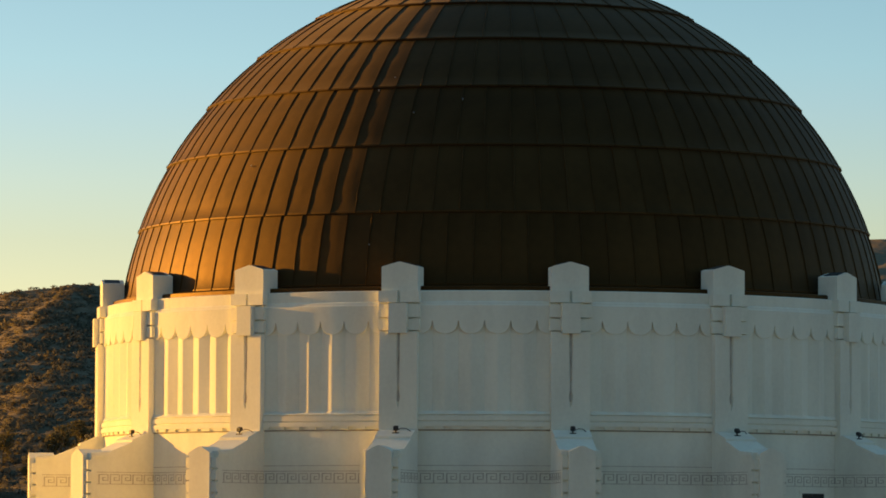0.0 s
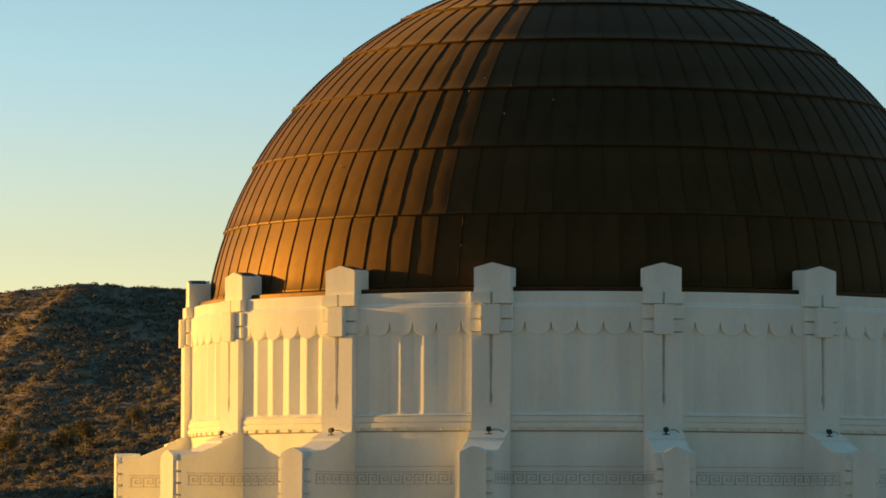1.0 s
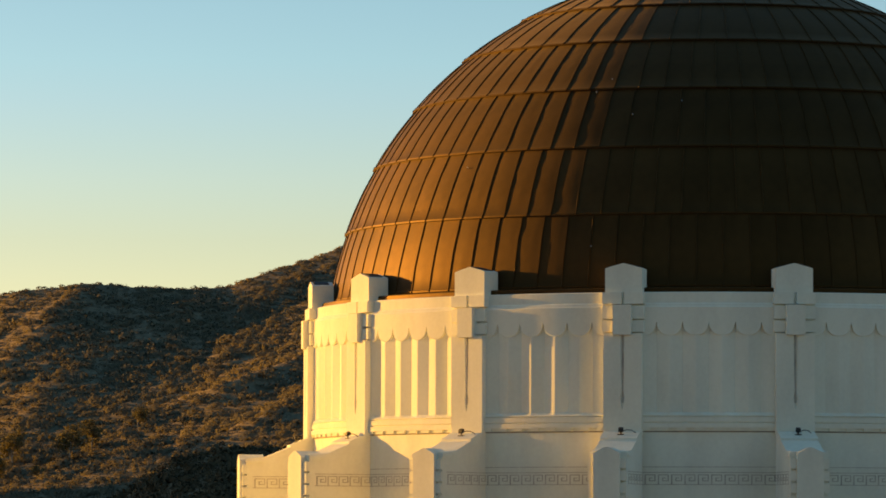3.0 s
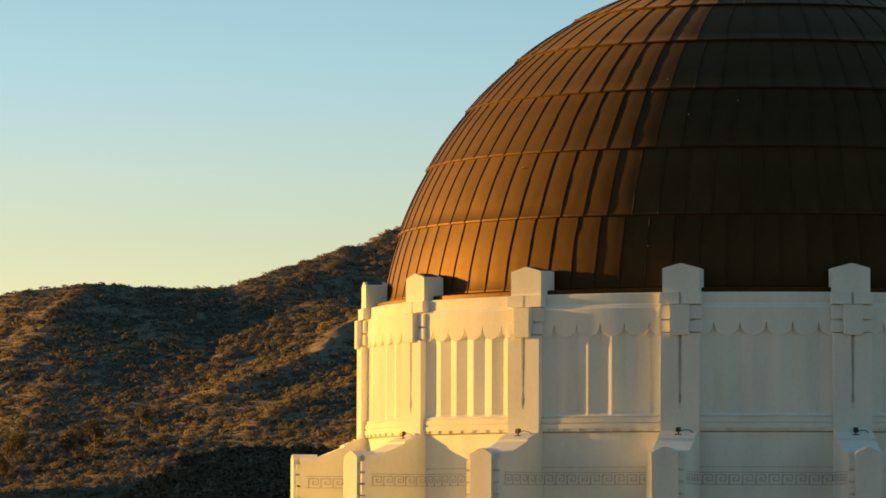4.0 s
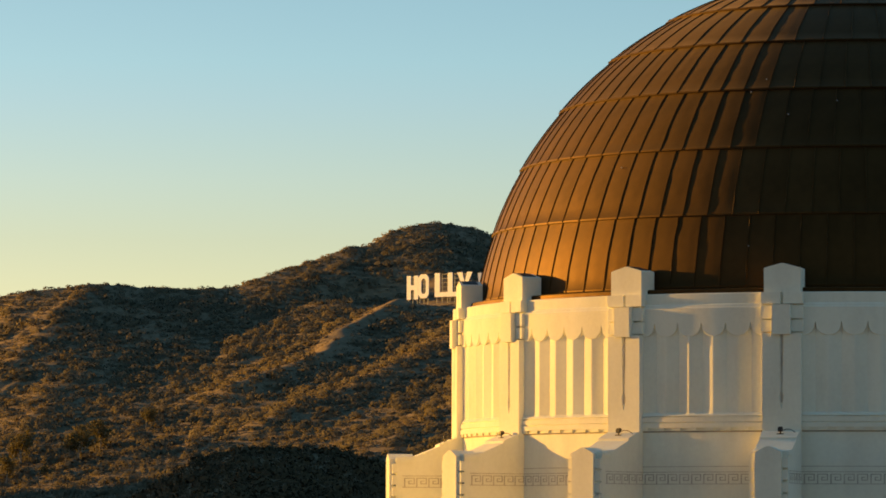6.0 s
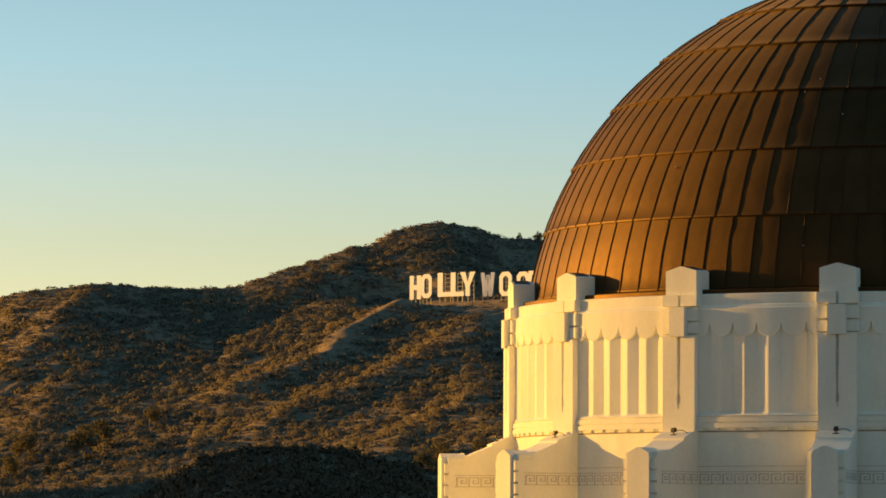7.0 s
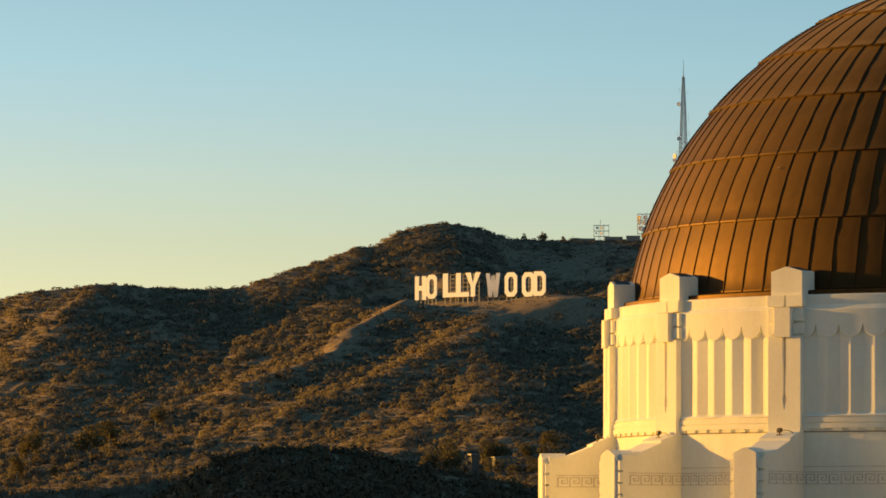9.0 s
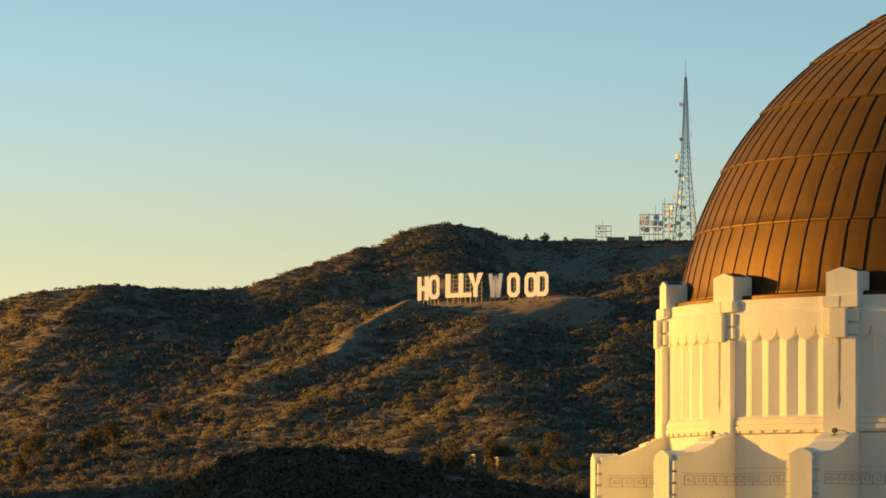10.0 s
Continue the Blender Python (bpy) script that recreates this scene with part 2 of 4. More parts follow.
def along(x, y, pts):
    """The distance from a crest line, and which side."""
    best = np.full(x.shape, 1e9)
    for (x0, y0), (x1, y1) in zip(pts, pts[1:]):
        dx, dy = x1 - x0, y1 - y0
        s = np.clip(((x - x0) * dx + (y - y0) * dy) / (dx * dx + dy * dy), 0, 1)
        best = np.minimum(best, np.hypot(x - x0 - s * dx, y - y0 - s * dy))
    return best


SIGN_A, SIGN_B = (-78, 2630), (18, 2537)


def rise(y):
    """The hills climb steadily away from the building."""
    return .01384 * (y + 169) - 2.13


def ground_height(x, y):
    x, y = np.asarray(x, float), np.asarray(y, float)
    sx, sz, sy = [np.array([p[i] for p in SKYLINE], float) for i in range(3)]
    wob = 10 * fbm(x / 60, y / 110, 3, 5)
    top, ridge = np.interp(x, sx, sz), np.interp(x, sx, sy)
    foot = np.interp(x, [-320, 0, 200], [2150, 1850, 1800])
    up = np.clip((y - foot) / (ridge - foot), 0, 1)
    upw = np.clip((y - foot + wob * 1.4) / (ridge - foot), 0, 1)
    upw = np.where(up > .9, up + (upw - up) * (1 - up) * 10, upw)
    low = np.interp(x, [-300, 0], [-16, 2])
    h = low + (top - low) * (0.25 * upw + 0.75 * upw ** 1.35)
    h -= 90 * np.clip((y - ridge) / 400, 0, 5) ** 1.3
    mask = smooth(0.0, 0.12, up) * (1 - smooth(0.88, 1.0, up))
    clear = 1 - np.exp(-(along(x, y - 8, [SIGN_A, SIGN_B]) / 34) ** 4)
    for k, (pts, hh, w) in enumerate(SPURS):
        d = along(x + 7 * fbm(x / 26, y / 40, 3, 8), y, pts)
        h += (.62 if k < 2 else .2 if k == 5 else .42) * hh * np.exp(-np.abs(d / w) ** 1.3) * mask * clear
    u, v = (x * 0.95 - y * 0.30) / 30, (x * 0.25 + y * 0.95) / 150
    h += clear * mask * .5 * (1 - 2.4 * np.abs(fbm(u, v, 3, 2)))
    # long faces to the west, short steep ones to the east
    u = (x * 0.95 - y * 0.30) / 30 + 0.9 * fbm(x / 70, y / 90, 3, 21)
    u = u - np.floor(u)
    h += clear * mask * .55 * np.where(u < .72, u / .72, (1 - u) / .28)
    u, v = (x * 0.9 - y * 0.4) / 11, (x * 0.3 + y * 0.95) / 50
    h += mask * .7 * (1 - 2.4 * np.abs(fbm(u, v, 3, 9)))
    h += 0.5 * fbm(x / 5, y / 7, 2, 3) * smooth(1700, 1900, y)
    # the graded bench of the sign
    d = along(x, y, [SIGN_A, SIGN_B])
    k = np.exp(-(d / 36) ** 4)
    h = h * (1 - k) + (100.2 + .03 * (x + 59) + .10 * (y - np.interp(x, [SIGN_A[0], SIGN_B[0]], [SIGN_A[1], SIGN_B[1]])) + .6 * fbm(x / 9, y / 12, 3, 31)) * k
    # west-facing slope beyond the summit, and an east-facing one over the houses
    h += .11 * (x - 30) * smooth(-45, 5, x) * (1 - smooth(70, 150, x)) * smooth(.68, .78, up) * (1 - smooth(.92, .985, up))
    h -= .17 * x * np.exp(-(x / 30) ** 4) * smooth(2040, 2110, y) * (1 - smooth(2330, 2430, y))
    h -= 3.5 * np.exp(-((x + 70) / 15) ** 2 - ((y - 2580) / 45) ** 2)
    # valley, the near dark spur and the hill under the building
    near = -50 + 40 * (1 - smooth(60, 400, np.hypot(x, y))) + 45 * smooth(1500, 1850, y)
    h = np.where(y < foot, near + (h - near) * smooth(foot - 150, foot, y), h)
    crest = np.interp(x, [-300, -130, -95, -89, -82, -73, -59, -48, -38, -28, -19, -8, 4, 40, 300], [-40, -14, -2.2, 1.8, 6, 7.8, 8.8, 8.3, 5.6, 3.8, 2.6, 0.4, -2, -9, -40])
    h = np.maximum(h, crest + 1.2 * fbm(x / 9, y / 25, 3, 6) - np.abs(y - 1030) * 0.25)
    # unseen hills to the west, added to shade the near spur and lower slope
    h = np.maximum(h, -45 + 125 * np.exp(-((x + 430) / 110) ** 2 - ((y - 1190) / 130) ** 2))
    h = np.maximum(h, -45 + 107 * np.exp(-((x + 430) / 90) ** 2 - ((y - 2085) / 75) ** 2))
    h = np.maximum(h, -45 + 128 * np.exp(-((x + 430) / 70) ** 2 - ((y - 2160) / 50) ** 2))
    h = h + rise(y) * smooth(200, 700, y)
    h = np.where(np.hypot(x, y) < 120, -14, h)
    return h + EYE


def spaced(lo, hi, step, far_lo, far_hi, n):
    mid = list(np.arange(lo, hi + step / 2, step))
    left = [lo - (lo - far_lo) * ((i + 1) / n) ** 2.2 for i in range(n)][::-1]
    right = [mid[-1] + (far_hi - mid[-1]) * ((i + 1) / n) ** 2.2 for i in range(n)]
    return np.array(left + mid + right)


def make_ground():
    xs = spaced(-330, 280, 2.5, -4500, 4500, 24)
    ys = np.concatenate([spaced(-200, 200, 25, -4500, 900, 14), np.arange(920, 1150, 3.0), np.arange(1150, 1850, 20.0), np.arange(1850, 2900, 3.5), spaced(2905, 2965, 10, 2904, 4800, 16)[16:]])
    X, Y = np.meshgrid(xs, ys)
    Z = ground_height(X, Y)
    nx, ny = len(xs), len(ys)
    me = bpy.data.meshes.new("ground")
    i = (np.arange(ny - 1)[:, None] * nx + np.arange(nx - 1)[None, :]).ravel()
    faces = np.stack([i, i + 1, i + nx + 1, i + nx], 1)
    me.from_pydata(np.stack([X.ravel(), Y.ravel(), Z.ravel()], 1).tolist(), [], faces.tolist())
    me.materials.append(M_GROUND)
    me.polygons.foreach_set("use_smooth", [True] * len(me.polygons))
    me.update()
    tagged(new("ground", me), "dry brown chaparral hillside with bare spurs and gullies", "hillside", kind="structure")


make_ground()


# ---------------------------------------------------------------- rotunda
root = tagged(new("observatory_rotunda"), "white painted concrete rotunda with pilasters, buttresses and a brown copper dome", "observatory")
AXIS0 = -14.095     # degrees; one pilaster's place round the drum
UP = Matrix.Translation((0, 0, EYE))


def turn(deg):
    return UP @ pose(0, 0, 0, 0, 0, deg)


# drum wall below and behind everything
bm = bmesh.new()
sweep(bm, [(12.60, -14.0), (13.36, -14.0), (13.36, 1.80), (12.60, 1.80)], arc(0, 360, 128)[:-1] + [radians(359.99)])
drum = put("drum_wall", bm_mesh("drum_wall", bm, M_WHITE), root, UP)
bm = bmesh.new()
sweep(bm, [(12.30, 1.80), (12.70, 1.80), (12.70, 6.08), (12.30, 6.08)], arc(0, 360, 128)[:-1] + [radians(359.99)])
put("upper_wall", bm_mesh("upper_wall", bm, M_WHITE), root, UP)
bm = bmesh.new()
sweep(bm, [(12.3, 6.05), (13.08, 6.06), (13.10, 6.08), (13.10, 6.20), (13.05, 6.225), (12.3, 6.27)], arc(0, 360, 160)[:-1] + [radians(359.99)])
put("gutter_flashing", bm_mesh("gutter_flashing", bm, M_COPPER), root, UP, "brown copper flashing at the foot of the dome")

# --- one bay between two pilasters
LOBE = 3.45


def bay_parts():
    made = {}
    bm = bmesh.new()
    sweep(bm, [(12.64, 5.60), (13.365, 5.60), (13.335, 5.70), (13.29, 5.74), (13.29, 6.05), (13.26, 6.075), (12.64, 6.075)], arc(-9.6, 9.6, 20))
    made["parapet"] = bm_mesh("parapet", bm, M_WHITE)
    # scalloped frieze
    v, f = [], []
    n = 18
    cols = []
    for L in range(-3, 3):
        for i in range(n + (L == 2)):
            u = i / n
            cols.append((L * LOBE + u * LOBE, 5.15 - 0.42 * max(0.0, 1 - abs(2 * u - 1) ** 2.3) ** 0.45))
    cols = [c for c in cols if -9.7 <= c[0] <= 9.7]
    for a, zb in cols:
        s, c = math.sin(radians(a)), -math.cos(radians(a))
        for r, z in ((12.66, 5.66), (13.355, 5.64), (13.385, 5.61), (13.385, zb + .03), (13.37, zb), (12.90, zb)):
            v.append((r * s, r * c, z))
    for i in range(len(cols) - 1):
        for j in range(6):
            k = (j + 1) % 6
            f.append((i * 6 + j, i * 6 + 6 + j, i * 6 + 6 + k, i * 6 + k))
    made["scalloped_frieze"] = mesh_of("scalloped_frieze", v, f, M_WHITE)
    # pleated panel: ridges under the lobes' middles, valleys under the cusps
    v, f = [], []
    cols = []
    for L in range(-3, 3):
        for u, d in ((0.0, 0.13), (0.06, 0.147), (0.44, 0.24), (0.5, 0.25), (0.56, 0.24), (0.94, 0.147)):
            cols.append((L * LOBE + u * LOBE, d))
    cols = [c for c in cols if -9.7 <= c[0] <= 9.7]
    for a, d in cols:
        s, c = math.sin(radians(a)), -math.cos(radians(a))
        for r, z in ((12.60, 5.5), (13.13 + d, 5.5), (13.13 + d, 2.38), (13.42, 2.29), (12.6, 2.29)):
            v.append((r * s, r * c, z))
    for i in range(len(cols) - 1):
        for j in range(4):
            f.append((i * 5 + j, i * 5 + 5 + j, i * 5 + 6 + j, i * 5 + 1 + j))
    made["pleated_panel"] = mesh_of("pleated_panel", v, f, M_WHITE)
    bm = bmesh.new()
    sweep(bm, [(12.6, 1.92), (13.385, 1.92), (13.385, 1.808), (12.6, 1.808)], arc(-9.6, 9.6, 20))
    sweep(bm, [(12.6, 2.33), (13.38, 2.33), (13.44, 2.285), (13.44, 2.27), (13.39, 2.262), (13.39, 2.238), (13.455, 2.23), (13.455, 2.085), (13.41, 2.077), (13.41, 2.05), (13.47, 2.04), (13.47, 1.90), (12.6, 1.90)], arc(-9.6, 9.6, 20))
    made["base_moulding"] = bm_mesh("base_moulding", bm, M_WHITE)
    bm = bmesh.new()
    sweep(bm, [(12.92, 1.905), (13.44, 1.905), (13.44, 1.83), (13.42, 1.808), (12.92, 1.804)], arc(-.66, .66, 2))
    made["dentil"] = bm_mesh("dentil", bm, M_WHITE)
    # joint under the dentils: its grime and the moulding's shade in one dark colour
    bm = bmesh.new()
    sweep(bm, [(12.92, 1.81), (13.40, 1.81), (13.395, 1.79), (13.372, 1.772), (12.92, 1.772)], arc(-9.6, 9.6, 20))
    made["soiled_shaded_joint"] = bm_mesh("soiled_shaded_joint", bm, M_GRIME_SHADE)
    # meander band on the wall: strips darkened for incised lines' shade and dirt
    bm = bmesh.new()
    for z0, z1 in ((0.70, 0.718), (0.53, 0.55), (0.16, 0.18)):
        sweep(bm, [(13.35, z0), (13.366, z0), (13.366, z1), (13.35, z1)], arc(-8.8, 8.8, 16))
    unit = 1.75
    for i in range(-5, 5):
        a = i * unit + .3
        for u0, u1, z0, z1 in KEY:
            sweep(bm, [(13.35, .18 + z0 * .35), (13.365, .18 + z0 * .35), (13.365, .18 + z1 * .35), (13.35, .18 + z1 * .35)], arc(a + u0 * unit, a + u1 * unit, 1))
    made["meander_band"] = bm_mesh("meander_band", bm, M_GROOVE)
    return made


# strokes of one meander: u0, u1, z0, z1 in shares of its width and height
KEY = [(0.0, 0.09, 0.0, 0.85), (0.0, 0.82, 0.78, 0.85), (0.74, 0.82, 0.3, 0.85), (0.32, 0.82, 0.26, 0.33), (0.32, 0.40, 0.26, 0.58), (0.40, 0.60, 0.52, 0.58)]
BAY = bay_parts()
for k in range(16):
    m = turn(AXIS0 + 11.25 + 22.5 * k)
    p = put("pleated_panel", BAY["pleated_panel"], root, m)
    for n in ("parapet", "scalloped_frieze", "base_moulding", "meander_band", "soiled_shaded_joint"):
        put(n, BAY[n], p, Matrix.Identity(4))
    for i in range(8):
        put("dentil", BAY["dentil"], p, pose(0, 0, 0, 0, 0, (i - 3.5) * 2.38))


# --- pilaster
def pilaster_parts():
    made = {}
    bm = bmesh.new()
    F, S = -13.45, -13.57
    add_box(bm, -.6, .6, S, -12.5, 1.7, 2.45)
    rows = []
    for z, g in ((2.45, .004), (2.62, .05), (2.86, .078), (3.0, .036), (3.5, .055), (4.2, .068), (4.80, .074)):
        dp = min(.07, g * 1.2)
        rows.append([bm.verts.new(p + (z,)) for p in ((-.6, S), (-g, S), (-g * .4, S + dp), (g * .4, S + dp), (g, S), (.6, S), (.6, -12.5), (-.6, -12.5))])
    for p, q in zip(rows, rows[1:]):
        for i in range(8):
            j = (i + 1) % 8
            bm.faces.new((p[i], p[j], q[j], q[i]))
    add_box(bm, -.52, .52, F + .10, -12.5, 4.80, 6.04)
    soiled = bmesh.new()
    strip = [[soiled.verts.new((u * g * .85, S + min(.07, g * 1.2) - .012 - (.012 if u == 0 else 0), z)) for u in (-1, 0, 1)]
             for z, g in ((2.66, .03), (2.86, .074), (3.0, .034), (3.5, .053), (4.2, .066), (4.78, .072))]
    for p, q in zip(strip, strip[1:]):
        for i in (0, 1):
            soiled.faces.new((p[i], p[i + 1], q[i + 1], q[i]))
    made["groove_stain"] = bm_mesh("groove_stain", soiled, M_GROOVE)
    made["pilaster"] = bm_mesh("pilaster", bm, M_WHITE)
    for n, z0, z1 in (("lower_course", 4.84, 5.19), ("upper_course", 5.245, 5.645)):
        bm = bmesh.new()
        add_box(bm, -.65, .65, F - .05, -12.8, z0, z1)
        made[n] = bm_mesh(n, bm, M_WHITE, 0.035)
    bm = bmesh.new()
    add_box(bm, -.285, .285, F - .24, -13.0, 4.75, 5.67)
    made["centre_block"] = bm_mesh("centre_block", bm, M_WHITE, 0.02)
    bm = bmesh.new()
    add_prism(bm, [(-.645, F - .08), (-.045, F - .08), (-.045, F + .04), (.045, F + .04), (.045, F - .08), (.645, F - .08), (.645, -12.7), (-.645, -12.7)], 'z', 5.70, 6.06)
    made["top_block"] = bm_mesh("top_block", bm, M_WHITE)
    bm = bmesh.new()
    add_prism(bm, [(-.575, 6.06), (.575, 6.06), (.575, 6.80), (.50, 6.83), (.03, 6.955), (-.03, 6.955), (-.50, 6.83), (-.575, 6.80)], 'y', F + .02, -12.97)
    add_prism(bm, [(-.575, 6.20), (.575, 6.20), (.575, 6.80), (.50, 6.83), (.03, 6.955), (-.03, 6.955), (-.50, 6.83), (-.575, 6.80)], 'y', -12.97, -12.72)
    made["cap"] = bm_mesh("cap", bm, M_WHITE)
    for s in (-1, 1):
        bm = bmesh.new()
        a, b = 6.955 - .04 * .266, 6.955 - .44 * .266
        add_prism(bm, [(s * .07, a + .022), (s * .47, b + .022), (s * .47, b - .03), (s * .07, a - .03)], 'y', F + .09, -12.86)
        made["vent_grille" if s < 0 else "vent_grille_b"] = bm_mesh("vent_grille", bm, M_BLACK)
    return made


PIL = pilaster_parts()
for k in range(-8, 8):
    p = put("pilaster", PIL["pilaster"], root, turn(AXIS0 + 22.5 * k))
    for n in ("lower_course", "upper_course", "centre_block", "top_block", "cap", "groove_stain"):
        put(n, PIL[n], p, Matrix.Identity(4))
    for n in ("vent_grille", "vent_grille_b"):
        put("vent_grille", PIL[n], p, Matrix.Identity(4), "dark metal vent grille in the gable of the cap")


# --- buttress
def buttress_parts():
    made = {}
    bm = bmesh.new()
    add_prism(bm, [(-15.56, -14.0), (-15.56, 1.14), (-14.9, 1.19), (-14.12, 1.51), (-14.12, 1.58), (-13.64, 1.78), (-13.5, 1.80), (-12.7, 1.80), (-12.7, -14.0)], 'x', -.58, .58)
    made["buttress"] = bm_mesh("buttress", bm, M_WHITE)
    bm = bmesh.new()
    add_prism(bm, [(-.41, -14.0), (.41, -14.0), (.41, 1.08), (.33, 1.14), (.05, 1.27), (-.05, 1.27), (-.33, 1.14), (-.41, 1.08)], 'y', -15.77, -14.96)
    made["front_pier"] = bm_mesh("front_pier", bm, M_WHITE)
    bm = bmesh.new()
    add_prism(bm, [(-.62, 1.0), (.62, 1.0), (.62, 1.10), (.33, 1.15), (.05, 1.215), (-.05, 1.215), (-.33, 1.15), (-.62, 1.10)], 'y', -15.58, -14.97)
    made["shoulder"] = bm_mesh("shoulder", bm, M_WHITE)
    bm = bmesh.new()
    add_box(bm, -.10, .10, -15.69, -15.54, 0, .31)
    made["corner_block"] = bm_mesh("corner_block", bm, M_WHITE, 0.015)
    # meander strips on both sides, with the incised lines' shade in their colour
    bm = bmesh.new()
    for s in (-1, 1):
        x0, x1 = sorted((s * .575, s * .586))
        for z0, z1 in ((0.53, 0.55), (0.16, 0.18)):
            add_box(bm, x0, x1, -15.35, -13.3, z0, z1)
        for i in range(5):
            y = -15.3 + i * .40
            for u0, u1, z0, z1 in KEY:
                add_box(bm, x0, x1, y + u0 * .43, y + u1 * .43, .18 + z0 * .35, .18 + z1 * .35)
    made["meander_band"] = bm_mesh("meander_band", bm, M_GROOVE)
    return made


BUT = buttress_parts()
for k in range(-8, 8):
    p = put("buttress", BUT["buttress"], root, turn(AXIS0 + 22.5 * k))
    put("front_pier", BUT["front_pier"], p, Matrix.Identity(4))
    put("shoulder", BUT["shoulder"], p, Matrix.Identity(4))
    put("meander_band", BUT["meander_band"], p, Matrix.Identity(4))
    for i in range(5):
        for s in (-.5, .5):
            put("corner_block", BUT["corner_block"], p, pose(s, 0, 0.62 - i * .37))

# --- one small window low in the wall
bm = bmesh.new()
sweep(bm, [(13.28, -1.35), (13.40, -1.35), (13.40, 0.03), (13.28, 0.03)], arc(-2.55, 2.55, 4))
win = put("window", bm_mesh("window", bm, M_WHITE), root, turn(46.0))
bm = bmesh.new()
sweep(bm, [(13.29, -1.28), (13.408, -1.28), (13.408, -0.05), (13.29, -0.05)], arc(-2.2, 2.2, 4))
put("pane", bm_mesh("pane", bm, M_GLASS), win, Matrix.Identity(4), "dark window glass")

# --- dome
DOME_X, DOME_Z, DOME_R = -.075, 4.649, 12.689
bm = bmesh.new()
sweep(bm, [(max(.01, (DOME_R - .06) * math.cos(radians(e))), DOME_Z + (DOME_R - .06) * math.sin(radians(e))) for e in np.linspace(6, 89.9, 40)],
      arc(0, 360, 120), close=False)
dome = put("dome", bm_mesh("dome", bm, M_COPPER, smooth=True), root, UP @ pose(DOME_X, 0, 0), "dome clad in brown weathered copper sheets with standing seams")
STEP_EL, FIRST_EL = 10.57, 7.36
RIBS = [93, 90, 84, 76, 56, 44, 28, 14]                            # sheets in each course
SEAM = [-50.75, -46.5, -41.8, -39.1, -43.4, -41.0, -38.0, -40.0]     # where one seam of the course stands


def copper_panel(c, seed):
    """One sheet of a course: a standing seam that wanders a little, and a pan with shallow dents."""
    rng = np.random.default_rng(100 * c + seed)
    e0 = FIRST_EL + c * STEP_EL
    e1 = min(e0 + STEP_EL, 88.5)
    w = 360 / RIBS[c]
    v, f = [], []
    prof = [(-.5, 0.0, 0), (-.490, 0.032, 1), (-.462, 0.032, 1), (-.450, 0.0, 1), (-.3, .003, 2), (-.1, .006, 2), (.1, .006, 2), (.3, .003, 2), (.5, 0.0, 0)]
    ups = [(0.0, -.02), (0.0, .06), (.022, .068), (.045, .045), (.2, .037), (.35, .03), (.52, .021), (.7, .012), (.86, .001), (1.0, -.01)]
    n = len(prof)
    ph, bend = rng.uniform(0, 6.28, 2), rng.uniform(.004, .014)
    for s, lift in ups:
        e = radians(e0 + (e1 - e0) * s)
        wave = bend * (math.sin(9 * s + ph[0]) + .6 * math.sin(21 * s + ph[1]))
        for u, d, part_of in prof:
            dent = rng.normal(0, .0045) if part_of == 2 and .05 < s < .95 else 0.0
            r = DOME_R + lift + d * (0.75 if s < .05 else 1) + dent
            a = radians((u + (wave if part_of == 1 else 0)) * w)
            v.append((r * math.cos(e) * math.sin(a), -r * math.cos(e) * math.cos(a), DOME_Z + r * math.sin(e)))
    for j in range(len(ups) - 1):
        for i in range(n - 1):
            f.append((j * n + i, j * n + i + 1, (j + 1) * n + i + 1, (j + 1) * n + i))
    return v, f


rest_v, rest_f = [], []
pick = random.Random(7)
for c in range(8):
    sheets = [copper_panel(c, k) for k in range(5)]
    made = [mesh_of("copper_panel", v, f, M_COPPER, True) for v, f in sheets]
    for i in range(RIBS[c]):
        a = SEAM[c] + (i + .476) * 360 / RIBS[c]
        a = (a + 180) % 360 - 180
        which = pick.randrange(5)
        if c < 6 and -108 < a < 92:
            put("copper_panel", made[which], dome, pose(0, 0, 0, 0, 0, a))
        else:
            m = pose(0, 0, 0, 0, 0, a)
            k = len(rest_v)
            v, f = sheets[which]
            rest_v += [m @ Vector(p) for p in v]
            rest_f += [tuple(k + j for j in q) for q in f]
rest = put("copper_cladding", mesh_of("copper_cladding", rest_v, rest_f, M_COPPER, True), dome, Matrix.Identity(4))
tagged(rest, kind="stuff")

# small pale fixings left on the cladding
for el, az in ((36.5, -7.3), (34.1, -15.6), (13.2, -19.6), (41.0, -21.0), (38.5, -23.3), (26.1, -44.4)):
    bm = bmesh.new()
    beam(bm, (0, 0, 0), (0, 0, .04), .03, 6)
    beam(bm, (0, 0, .035), (0, 0, .05), .05, 6)
    e, q = radians(el), radians(az)
    spot = Vector((math.cos(e) * math.sin(q), -math.cos(e) * math.cos(q), math.sin(e)))
    put("roof_fixing", bm_mesh("roof_fixing", bm, M_STEEL), dome,
        Matrix.Translation(Vector((0, 0, DOME_Z)) + spot * (DOME_R + .025)) @ spot.to_track_quat('Z', 'Y').to_matrix().to_4x4(), "small pale metal fixing")

# ---------------------------------------------------------------- hillside sign


